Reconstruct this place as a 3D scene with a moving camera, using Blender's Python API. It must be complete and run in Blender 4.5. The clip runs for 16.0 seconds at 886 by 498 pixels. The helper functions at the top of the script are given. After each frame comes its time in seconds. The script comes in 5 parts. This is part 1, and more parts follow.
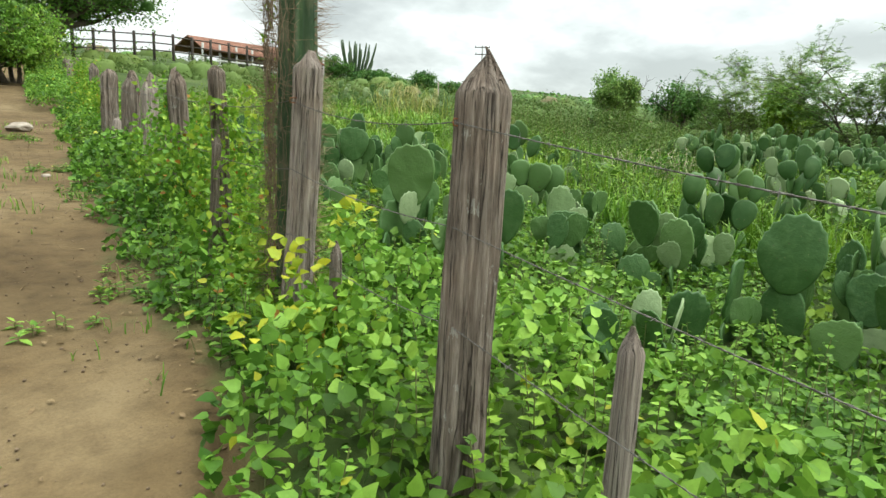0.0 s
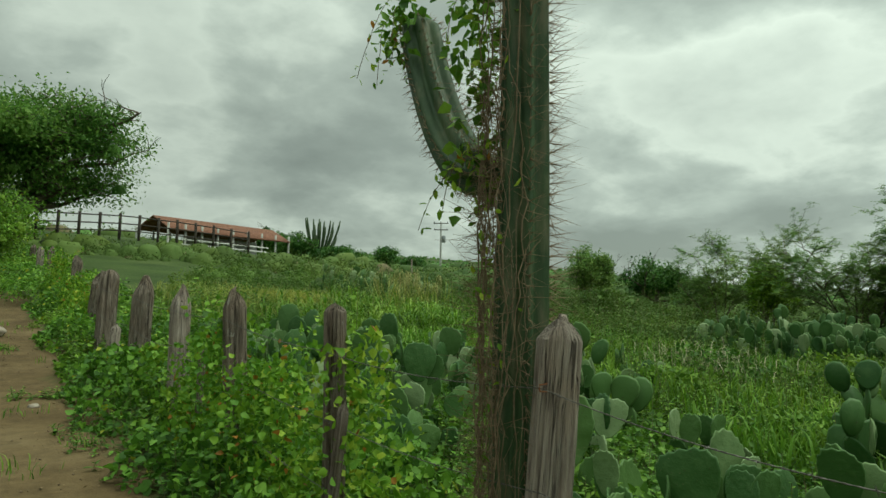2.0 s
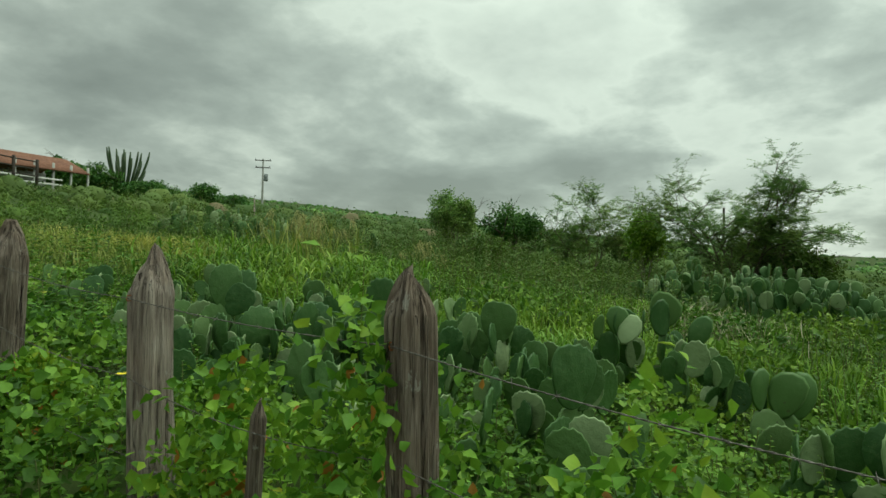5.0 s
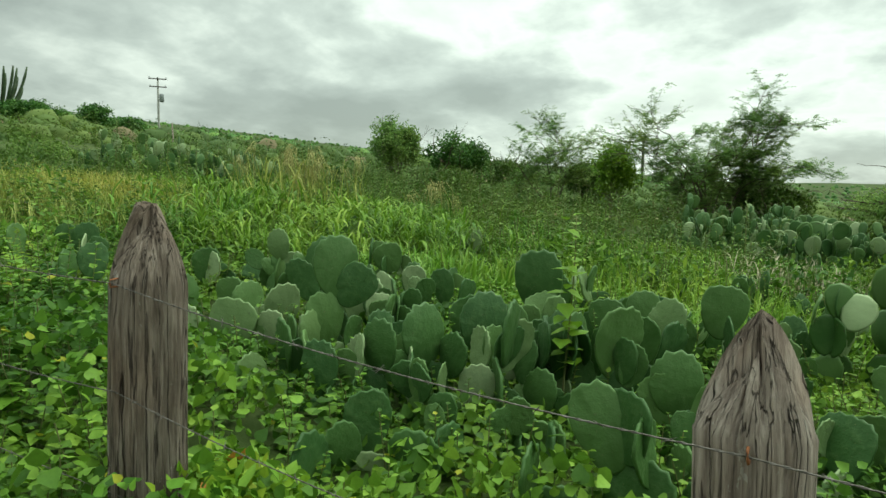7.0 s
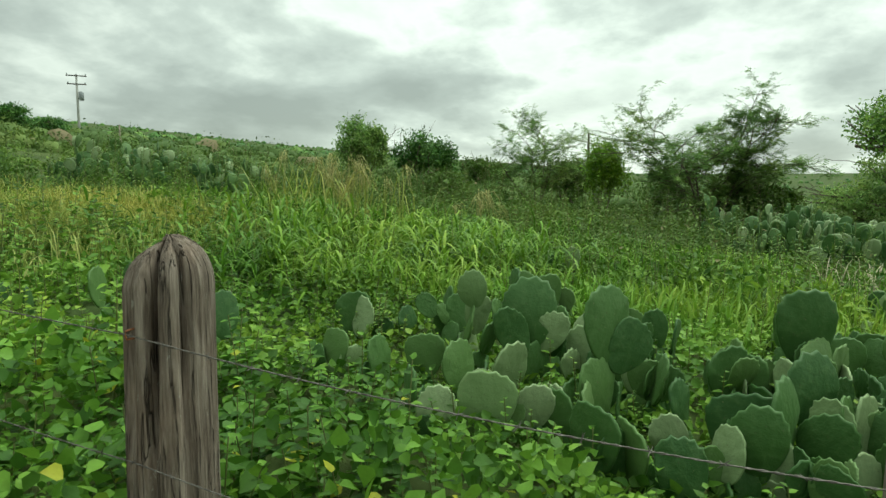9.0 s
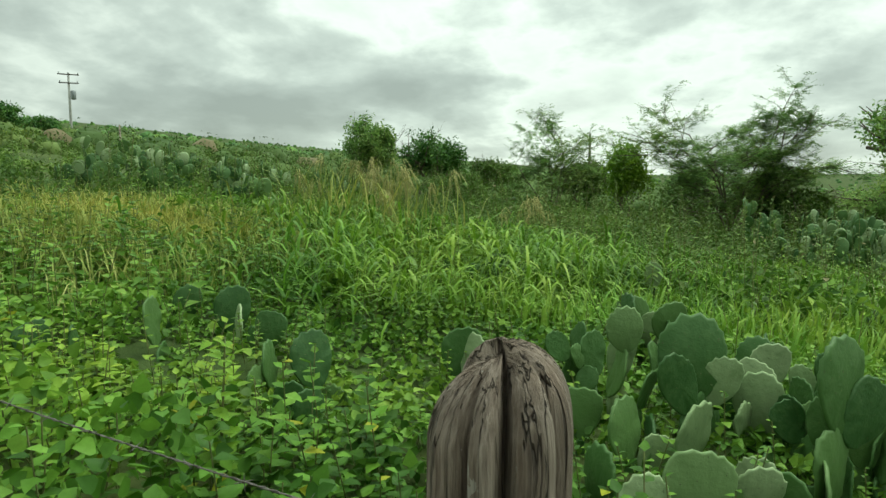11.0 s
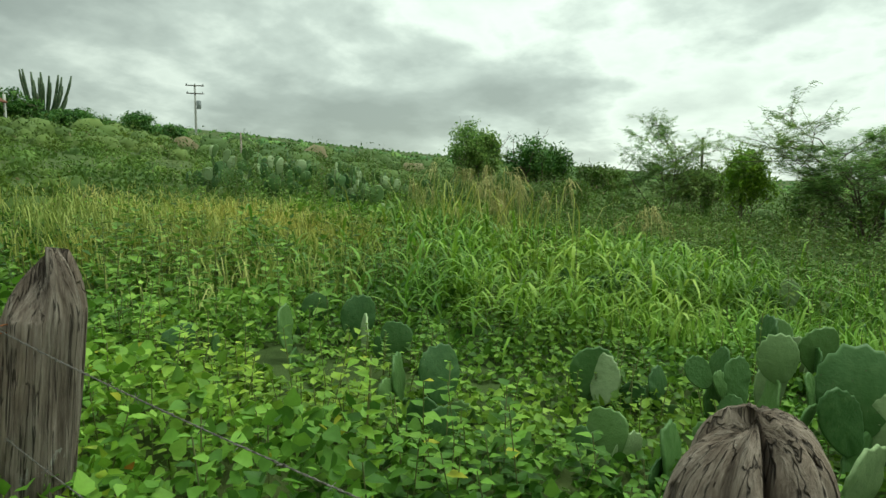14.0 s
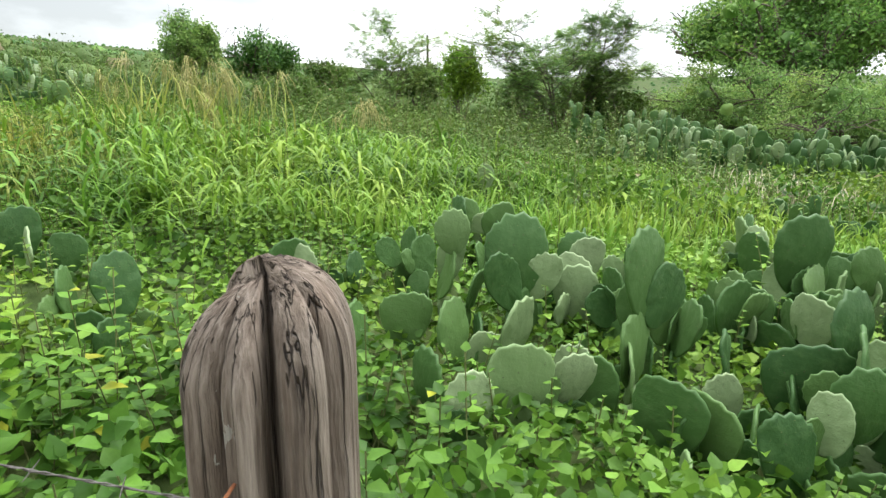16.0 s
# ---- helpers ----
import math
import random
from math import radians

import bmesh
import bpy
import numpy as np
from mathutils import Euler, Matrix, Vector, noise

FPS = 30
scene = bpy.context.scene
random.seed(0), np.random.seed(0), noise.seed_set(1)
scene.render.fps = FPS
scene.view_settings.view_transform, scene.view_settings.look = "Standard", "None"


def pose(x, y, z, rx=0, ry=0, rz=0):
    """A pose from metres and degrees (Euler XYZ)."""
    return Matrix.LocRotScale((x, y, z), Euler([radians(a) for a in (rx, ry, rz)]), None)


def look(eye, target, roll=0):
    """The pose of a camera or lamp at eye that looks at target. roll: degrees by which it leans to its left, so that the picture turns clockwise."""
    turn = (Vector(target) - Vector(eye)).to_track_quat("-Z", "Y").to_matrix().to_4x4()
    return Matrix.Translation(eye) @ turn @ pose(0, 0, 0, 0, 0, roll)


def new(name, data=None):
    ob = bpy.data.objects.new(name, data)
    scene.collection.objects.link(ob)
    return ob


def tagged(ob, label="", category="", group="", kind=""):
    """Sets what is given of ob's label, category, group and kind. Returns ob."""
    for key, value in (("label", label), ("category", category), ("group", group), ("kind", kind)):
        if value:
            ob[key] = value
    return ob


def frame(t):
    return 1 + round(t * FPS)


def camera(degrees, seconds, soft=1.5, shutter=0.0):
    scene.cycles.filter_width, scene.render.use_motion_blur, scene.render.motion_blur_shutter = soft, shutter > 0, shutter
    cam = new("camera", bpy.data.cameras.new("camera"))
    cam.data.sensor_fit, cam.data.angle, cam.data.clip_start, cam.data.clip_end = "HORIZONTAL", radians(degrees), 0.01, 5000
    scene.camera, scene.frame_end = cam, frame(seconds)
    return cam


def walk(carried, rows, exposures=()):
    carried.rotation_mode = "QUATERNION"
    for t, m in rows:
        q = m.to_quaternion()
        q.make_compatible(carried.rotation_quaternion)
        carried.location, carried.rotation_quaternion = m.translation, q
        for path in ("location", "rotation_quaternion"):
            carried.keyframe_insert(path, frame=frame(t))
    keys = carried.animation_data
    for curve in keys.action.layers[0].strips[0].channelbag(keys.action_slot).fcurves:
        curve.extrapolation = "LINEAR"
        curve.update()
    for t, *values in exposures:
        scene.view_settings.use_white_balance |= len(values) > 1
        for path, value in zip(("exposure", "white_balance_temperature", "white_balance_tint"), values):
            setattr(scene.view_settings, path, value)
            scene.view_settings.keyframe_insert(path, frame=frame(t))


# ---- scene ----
cam = camera(68.5, 16.0)
PATH = [
    (0, (-1.176, 0.199, 1.403), (-0.122, 1.867, 1.081), 1.8),
    (0.5, (-1.373, 0.515, 1.449), (-0.33, 2.19, 1.124), 1.5),
    (1, (-1.356, 1.061, 1.572), (-0.304, 2.749, 1.364), 1.6),
    (1.5, (-1.492, 1.366, 1.715), (-0.409, 3.036, 1.913), 1.3),
    (2, (-1.598, 1.695, 1.801), (-0.432, 3.307, 1.998), 0.8),
    (2.5, (-1.579, 2.148, 1.786), (-0.403, 3.755, 1.973), 0.8),
    (3, (-1.676, 2.688, 1.79), (-0.487, 4.284, 1.981), 0.7),
    (3.5, (-1.639, 3.16, 1.793), (-0.308, 4.641, 1.979), 0.4),
    (4, (-1.581, 3.812, 1.866), (-0.132, 5.179, 2.042), 0.2),
    (4.2, (-1.592, 4.057, 1.89), (-0.129, 5.412, 2.058), 0.6),
    (6.3, (-1.253, 6.703, 2.125), (0.475, 7.69, 1.927), 0.8),
    (6.5, (-1.244, 6.96, 2.143), (0.485, 7.947, 1.947), 0.9),
    (7, (-1.333, 7.578, 2.233), (0.403, 8.552, 2.04), 0.9),
    (7.5, (-1.336, 8.163, 2.238), (0.403, 9.131, 2.047), 0.6),
    (8, (-1.441, 8.729, 2.312), (0.3, 9.694, 2.12), 0.6),
    (8.2, (-1.474, 8.926, 2.343), (0.291, 9.847, 2.148), 0.3),
    (10.3, (-1.077, 10.478, 2.495), (0.769, 11.22, 2.289), -0.3),
    (10.5, (-1.031, 10.512, 2.498), (0.812, 11.26, 2.29), -0.4),
    (11, (-1.0, 10.722, 2.52), (0.838, 11.485, 2.317), -0.1),
    (11.5, (-1.059, 10.846, 2.546), (0.78, 11.606, 2.343), -0.1),
    (12, (-1.073, 10.951, 2.536), (0.693, 11.868, 2.34), -0.2),
    (12.5, (-1.053, 10.933, 2.522), (0.64, 11.983, 2.338), 0.1),
    (13, (-1.04, 10.915, 2.531), (0.657, 11.957, 2.342), -0.0),
    (13.5, (-1.018, 10.915, 2.557), (0.679, 11.956, 2.365), 0.0),
    (14, (-1.012, 10.908, 2.571), (0.689, 11.942, 2.382), 0.2),
    (14.5, (-1.007, 10.905, 2.568), (0.696, 11.935, 2.376), 0.2),
    (15, (-0.952, 10.863, 2.519), (0.769, 11.795, 2.102), 0.2),
    (15.5, (-0.864, 10.762, 2.519), (0.953, 11.46, 2.06), -0.2),
    (16, (-0.845, 10.668, 2.496), (1.072, 10.965, 2.01), -0.3),
]
EXPO = [(0.0, 0.74, 6450, 6), (0.6, 0.74, 6500, 6), (1.0, 0.75, 6550, 3), (1.3, -0.22, 6650, -6), (1.6, -0.38, 6700, -11), (4.2, -0.68, 6700, -13), (6.3, 0.10, 6630, -8), (14.5, 0.03, 6600, -10), (15.2, 0.55, 6550, 5), (16.0, 1.0, 6350, 13)]
walk(cam, [(t, look(e, g, r)) for t, e, g, r in PATH], EXPO)


# ---------------------------------------------------------------- nodes
class Tree:
    """Short hand for a node tree."""

    def __init__(self, tree):
        self.t = tree
        tree.nodes.clear()

    def add(self, kind, **inputs):
        n = self.t.nodes.new(kind)
        for k, v in inputs.items():
            sock = n.inputs[int(k[1:])] if k[0] == "i" and k[1:].isdigit() else n.inputs[k.replace("_", " ")]
            if isinstance(v, bpy.types.NodeSocket):
                self.t.links.new(v, sock)
            else:
                sock.default_value = v
        return n

    def link(self, a, b):
        self.t.links.new(a, b)

    def math(self, op, a, b=0.0, clamp=False):
        n = self.add("ShaderNodeMath", i0=a, i1=b)
        n.operation, n.use_clamp = op, clamp
        return n.outputs[0]

    def ramp(self, fac, *stops):
        n = self.add("ShaderNodeValToRGB", i0=fac)
        els = n.color_ramp.elements
        while len(els) < len(stops):
            els.new(0.5)
        for el, (p, c) in zip(els, stops):
            el.position, el.color = p, (*c, 1)
        return n.outputs[0]

    def mix(self, fac, a, b, how="MIX"):
        n = self.add("ShaderNodeMixRGB", i0=fac, i1=a if isinstance(a, bpy.types.NodeSocket) else (*a, 1), i2=b if isinstance(b, bpy.types.NodeSocket) else (*b, 1))
        n.blend_type = how
        return n.outputs[0]

    def noise(self, vec, scale, detail=4.0, rough=0.55):
        return self.add("ShaderNodeTexNoise", Vector=vec, Scale=scale, Detail=detail, Roughness=rough).outputs[0]

    def mapped(self, vec, scale=(1, 1, 1), loc=(0, 0, 0)):
        return self.add("ShaderNodeMapping", Vector=vec, Scale=scale, Location=loc).outputs[0]


# ---------------------------------------------------------------- world and sun
world = bpy.data.worlds.new("world")
scene.world = world
world.use_nodes = True
w = Tree(world.node_tree)
co = w.add("ShaderNodeTexCoord").outputs["Generated"]
sep = w.add("ShaderNodeSeparateXYZ", Vector=co)
up = w.math("ADD", w.math("MAXIMUM", sep.outputs[2], 0.0), 0.30)
flat = w.add("ShaderNodeCombineXYZ", X=w.math("DIVIDE", sep.outputs[0], up), Y=w.math("DIVIDE", sep.outputs[1], up)).outputs[0]
warp = w.add("ShaderNodeTexNoise", Vector=flat, Scale=1.6, Detail=3.0).outputs[1]
bent = w.mix(0.16, flat, warp, "ADD")
big = w.noise(w.mapped(bent, (1, 1, 1), (3.1, 1.7, 0)), 1.05, 7.0, 0.50)
small = w.noise(w.mapped(bent, (1, 1, 1), (9.0, 4.0, 2.0)), 3.6, 6.0, 0.55)
cover = w.math("ADD", w.math("MULTIPLY", big, 0.72), w.math("MULTIPLY", small, 0.28))
clouds = w.ramp(cover, (0.36, (0.36, 0.385, 0.375)), (0.44, (0.46, 0.49, 0.48)), (0.50, (0.62, 0.655, 0.64)), (0.555, (0.89, 0.92, 0.895)), (0.66, (0.66, 0.69, 0.675)))
# an overcast sky is brighter overhead and towards the veiled sun
toward = w.math("ADD", w.math("MULTIPLY", sep.outputs[0], 0.36), w.math("MULTIPLY", sep.outputs[1], -0.27))
toward = w.math("MINIMUM", w.math("MAXIMUM", w.math("ADD", toward, 0.84), 0.74), 1.0)
lift = w.math("ADD", w.math("MULTIPLY", w.math("POWER", w.math("MAXIMUM", sep.outputs[2], 0.0), 2.8), 3.3), 1.0)
lift = w.math("MULTIPLY", lift, toward)
clouds = w.mix(1.0, clouds, w.add("ShaderNodeCombineXYZ", X=lift, Y=lift, Z=lift).outputs[0], "MULTIPLY")
sky = w.add("ShaderNodeTexSky")
sky.sky_type, sky.sun_disc = "NISHITA", False
sky.sun_elevation, sky.sun_rotation = radians(58), radians(95)
blue = w.mix(1.0, sky.outputs[0], (0.10, 0.10, 0.10), "MULTIPLY")
veil = w.mix(0.93, blue, clouds)
w.add("ShaderNodeOutputWorld", Surface=w.add("ShaderNodeBackground", Color=veil, Strength=1.12).outputs[0])

sun_data = bpy.data.lights.new("sun", "SUN")
sun_data.energy, sun_data.angle, sun_data.color = 1.5, radians(25), (1.0, 0.96, 0.88)
sun = new("sun", sun_data)
sun.matrix_world = look((0, 0, 0), (-0.42, 0.32, -0.86))


# ---------------------------------------------------------------- materials
def material(name):
    m = bpy.data.materials.new(name)
    m.use_nodes = True
    return m, Tree(m.node_tree)


def finish(n, colour, rough, bump=None, strength=0.3, distance=0.01, spec=0.35, through_light=0.0, glow_colour=None):
    p = n.add("ShaderNodeBsdfPrincipled", Base_Color=colour, Roughness=rough)
    p.inputs["Specular IOR Level"].default_value = spec
    if bump is not None:
        b = n.add("ShaderNodeBump", Strength=strength, Distance=distance, Height=bump)
        n.link(b.outputs[0], p.inputs["Normal"])
    out = p.outputs[0]
    if through_light:
        tr = n.add("ShaderNodeBsdfTranslucent", Color=glow_colour if glow_colour else colour)
        out = n.add("ShaderNodeMixShader", i0=through_light, i1=out, i2=tr.outputs[0]).outputs[0]
    n.add("ShaderNodeOutputMaterial", Surface=out)


def leaf_material(name, dark, mid, light, odd=None, rough=0.5, thin=0.3, patch=0.35, speckle=False, vary=0.60):
    m, n = material(name)
    rnd = n.add("ShaderNodeNewGeometry").outputs["Random Per Island"]
    pos = n.add("ShaderNodeTexCoord").outputs["Object"]
    broad = n.noise(pos, patch, 3.0)
    fine = n.noise(pos, 60.0, 2.0)
    f = n.math("ADD", n.math("MULTIPLY", rnd, vary), n.math("MULTIPLY", n.math("SUBTRACT", broad, 0.28 + 0.22 * vary), 1.35))
    warm = n.math("MULTIPLY", n.math("SUBTRACT", n.noise(n.mapped(pos, (1, 1, 1), (31.0, 17.0, 5.0)), patch * 1.3, 4.0, 0.6), 0.46, True), 4.0, True)
    mid_ = n.noise(pos, 7.0, 3.0, 0.7)
    col = n.ramp(f, (0.15, dark), (0.5, mid), (0.9, light))
    col = n.mix(n.math("MULTIPLY", warm, 0.75), col, n.mix(1.0, col, (1.45, 1.08, 0.85), "MULTIPLY"))
    if odd:
        col = n.mix(n.math("GREATER_THAN", rnd, odd[1]), col, odd[0])
    if speckle:
        col = n.mix(1.0, col, n.ramp(mid_, (0.36, (0.52, 0.55, 0.50)), (0.60, (1.15, 1.13, 1.08))), "MULTIPLY")
    col = n.mix(0.35, col, n.ramp(fine, (0.3, (0.55, 0.55, 0.55)), (0.7, (1, 1, 1))), "MULTIPLY")
    finish(n, col, rough, fine, 0.25, 0.004, 0.22, thin)
    return m


def wood_material(name, deep, base, pale, scale=1.0):
    m, n = material(name)
    pos = n.add("ShaderNodeTexCoord").outputs["Object"]
    rnd = n.add("ShaderNodeObjectInfo").outputs["Random"]
    xyz = n.add("ShaderNodeSeparateXYZ", Vector=pos)
    around = n.add("ShaderNodeVectorMath", i0=n.add("ShaderNodeCombineXYZ", X=xyz.outputs[0], Y=xyz.outputs[1]).outputs[0])
    around.operation = "NORMALIZE"
    ring = n.add("ShaderNodeSeparateXYZ", Vector=around.outputs[0])
    grain = n.add("ShaderNodeCombineXYZ", X=n.math("ADD", n.math("MULTIPLY", ring.outputs[0], 0.055), n.math("MULTIPLY", xyz.outputs[0], 0.45)), Y=n.math("ADD", n.math("MULTIPLY", ring.outputs[1], 0.055), n.math("MULTIPLY", xyz.outputs[1], 0.45)), Z=xyz.outputs[2]).outputs[0]
    sway = n.add("ShaderNodeTexNoise", Vector=pos, Scale=7.0, Detail=3.0).outputs[1]
    grain = n.mix(0.010, grain, sway, "ADD")
    streak = n.noise(n.mapped(grain, (scale, scale, 0.10 * scale)), 42.0, 6.0, 0.65)
    fine = n.noise(n.mapped(grain, (scale, scale, 0.03 * scale)), 170.0, 4.0, 0.6)
    patch = n.noise(n.mapped(pos, (1, 1, 0.5)), 9.0, 4.0, 0.6)
    col = n.ramp(streak, (0.26, deep), (0.44, base), (0.72, pale))
    col = n.mix(n.math("MULTIPLY", n.math("SUBTRACT", patch, 0.42, True), 2.2, True), col, n.ramp(fine, (0.3, base), (0.7, pale)))
    lichen = n.math("GREATER_THAN", n.noise(n.mapped(pos, (1, 1, 0.45)), 22.0, 5.0, 0.7), 0.645)
    brown = n.math("MULTIPLY", n.math("SUBTRACT", n.noise(n.mapped(pos, (1, 1, 0.6)), 5.0, 3.0), 0.5, True), 3.0, True)
    col = n.mix(n.math("MULTIPLY", brown, 0.5), col, n.mix(1.0, col, (1.15, 0.88, 0.70), "MULTIPLY"))
    col = n.mix(n.math("MULTIPLY", lichen, 0.55), col, (0.42, 0.42, 0.38))
    col = n.mix(0.6, col, n.ramp(fine, (0.25, (0.35, 0.33, 0.32)), (0.6, (1, 1, 1))), "MULTIPLY")
    col = n.mix(0.3, col, n.ramp(rnd, (0.0, (0.75, 0.73, 0.72)), (1.0, (1.15, 1.1, 1.05))), "MULTIPLY")
    gash = n.noise(n.mapped(grain, (scale, scale, 0.022 * scale)), 40.0, 3.0, 0.55)
    crack = n.math("SUBTRACT", 1.0, n.math("MULTIPLY", n.math("ABSOLUTE", n.math("SUBTRACT", gash, 0.5)), 56.0, True))
    col = n.mix(n.math("MULTIPLY", n.math("MULTIPLY", crack, n.math("SUBTRACT", patch, 0.22, True)), 2.4, True), col, (0.02, 0.016, 0.014))
    relief = n.math("SUBTRACT", n.math("ADD", n.math("MULTIPLY", streak, 1.0), n.math("MULTIPLY", fine, 0.5)), n.math("MULTIPLY", crack, 0.9))
    finish(n, col, 0.88, relief, 1.0, 0.016, 0.2)
    return m


def plain_material(name, a, b, scale, rough=0.8, metal=0.0, strength=0.3):
    m, n = material(name)
    pos = n.add("ShaderNodeTexCoord").outputs["Object"]
    f = n.noise(pos, scale, 5.0, 0.6)
    p_col = n.ramp(f, (0.3, a), (0.7, b))
    finish(n, p_col, rough, f, strength, 0.01, 0.3)
    for node in n.t.nodes:
        if node.type == "BSDF_PRINCIPLED":
            node.inputs["Metallic"].default_value = metal
    return m


M_VINE = leaf_material("vine_leaf", (0.048, 0.125, 0.014), (0.150, 0.315, 0.036), (0.33, 0.54, 0.085), ((0.40, 0.42, 0.04), 0.988))
M_WEED = leaf_material("weed_leaf", (0.044, 0.115, 0.014), (0.135, 0.275, 0.034), (0.29, 0.47, 0.075))
M_LIME = leaf_material("lime_leaf", (0.10, 0.21, 0.02), (0.20, 0.38, 0.04), (0.34, 0.52, 0.08))
M_YELLOW = leaf_material("yellow_vine_leaf", (0.09, 0.22, 0.020), (0.22, 0.40, 0.040), (0.46, 0.54, 0.06), ((0.36, 0.17, 0.03), 0.975))
M_GOLD = leaf_material("golden_leaf", (0.24, 0.36, 0.03), (0.44, 0.50, 0.04), (0.66, 0.64, 0.06), None, 0.5, 0.3, 3.0)
M_GRASS = leaf_material("grass_blade", (0.07, 0.17, 0.018), (0.17, 0.34, 0.036), (0.33, 0.49, 0.10), None, 0.45, 0.3)
M_DRY = leaf_material("dry_grass_blade", (0.20, 0.27, 0.055), (0.34, 0.40, 0.10), (0.52, 0.52, 0.19), None, 0.6, 0.25)
M_SCRUB = leaf_material("scrub_leaf", (0.052, 0.110, 0.018), (0.135, 0.230, 0.040), (0.26, 0.36, 0.080), ((0.22, 0.20, 0.09), 0.985), 0.6, 0.25, 0.12, False, 0.28)
M_HILL = leaf_material("hill_leaf", (0.050, 0.098, 0.022), (0.115, 0.185, 0.042), (0.22, 0.29, 0.078), ((0.20, 0.17, 0.09), 0.985), 0.7, 0.15, 0.035, False, 0.25)
M_MESQ = leaf_material("feathery_leaf", (0.10, 0.20, 0.05), (0.21, 0.36, 0.09), (0.34, 0.48, 0.15), None, 0.6, 0.4)
M_TREE = leaf_material("dark_tree_leaf", (0.042, 0.125, 0.026), (0.095, 0.225, 0.044), (0.185, 0.35, 0.075), None, 0.5, 0.2)
M_BROAD = leaf_material("broad_tree_leaf", (0.075, 0.175, 0.035), (0.15, 0.30, 0.058), (0.26, 0.43, 0.10), None, 0.5, 0.4, 0.25)
M_BARK = plain_material("bark", (0.07, 0.055, 0.04), (0.16, 0.13, 0.10), 18.0, 0.9)
M_STEM = plain_material("green_stem", (0.10, 0.13, 0.04), (0.20, 0.20, 0.08), 20.0, 0.7)
M_POST = wood_material("weathered_post", (0.050, 0.038, 0.031), (0.155, 0.122, 0.098), (0.36, 0.31, 0.265))
M_POST_PALE = wood_material("pale_post", (0.07, 0.058, 0.05), (0.26, 0.215, 0.185), (0.46, 0.41, 0.36))
M_RAIL = wood_material("dark_rail", (0.02, 0.018, 0.016), (0.06, 0.052, 0.045), (0.12, 0.10, 0.09))
M_WHITE = plain_material("white_rail", (0.55, 0.55, 0.52), (0.75, 0.75, 0.72), 4.0, 0.7)
M_WIRE = plain_material("wire", (0.07, 0.062, 0.056), (0.20, 0.185, 0.17), 90.0, 0.6, 0.5)
M_RUST = plain_material("rust", (0.16, 0.055, 0.025), (0.30, 0.12, 0.05), 60.0, 0.85)
M_TILE = plain_material("roof_tile", (0.16, 0.075, 0.05), (0.29, 0.14, 0.095), 3.0, 0.85)
M_CONC = plain_material("concrete", (0.30, 0.30, 0.28), (0.45, 0.45, 0.42), 3.0, 0.9)
M_GREY = plain_material("grey_metal", (0.22, 0.24, 0.25), (0.33, 0.35, 0.36), 5.0, 0.5, 0.4)
M_STONE = plain_material("pale_stone", (0.19, 0.155, 0.12), (0.38, 0.33, 0.27), 8.0, 0.9)
M_SPINE = plain_material("spine", (0.16, 0.10, 0.06), (0.34, 0.25, 0.16), 30.0, 0.7)
M_DRYSTEM = plain_material("dry_stem", (0.10, 0.070, 0.045), (0.24, 0.175, 0.11), 40.0, 0.85)
M_PETAL = plain_material("yellow_petal", (0.75, 0.55, 0.02), (0.85, 0.70, 0.05), 60.0, 0.6)
M_WPETAL = plain_material("cream_petal", (0.75, 0.72, 0.45), (0.85, 0.82, 0.60), 60.0, 0.6)
M_SEED = plain_material("seed_head", (0.42, 0.36, 0.25), (0.62, 0.55, 0.42), 60.0, 0.8)
M_STRAW = plain_material("straw", (0.27, 0.26, 0.09), (0.46, 0.42, 0.18), 30.0, 0.8)


def pad_material():
    m, n = material("cactus_pad")
    pos = n.add("ShaderNodeTexCoord").outputs["Object"]
    rnd = n.add("ShaderNodeObjectInfo").outputs["Random"]
    isl = n.add("ShaderNodeNewGeometry").outputs["Random Per Island"]
    f = n.math("FRACT", n.math("ADD", rnd, isl))
    # the two lightest stops paint sunlit faces and sky sheen onto random pads
    col = n.ramp(f, (0.0, (0.033, 0.086, 0.022)), (0.50, (0.056, 0.124, 0.031)), (0.80, (0.098, 0.178, 0.050)), (0.96, (0.27, 0.35, 0.18)))
    bloom = n.noise(pos, 7.0, 4.0, 0.6)
    col = n.mix(n.math("MULTIPLY", n.math("SUBTRACT", bloom, 0.48, True), 1.8, True), col, (0.105, 0.180, 0.062))
    cells = n.add("ShaderNodeTexVoronoi", Vector=n.mapped(pos, (1, 0.2, 1)), Scale=11.0)
    dot = n.math("LESS_THAN", cells.outputs[0], 0.10)
    scar = n.math("GREATER_THAN", n.noise(pos, 24.0, 4.0, 0.7), 0.70)
    col = n.mix(n.math("MULTIPLY", scar, 0.7), col, (0.27, 0.23, 0.13))
    col = n.mix(n.math("MULTIPLY", dot, 0.65), col, (0.07, 0.07, 0.035))
    lump = n.math("ADD", n.math("MULTIPLY", bloom, 1.0), n.math("MULTIPLY", dot, 0.25))
    finish(n, col, 0.50, lump, 0.35, 0.02, 0.26)
    return m


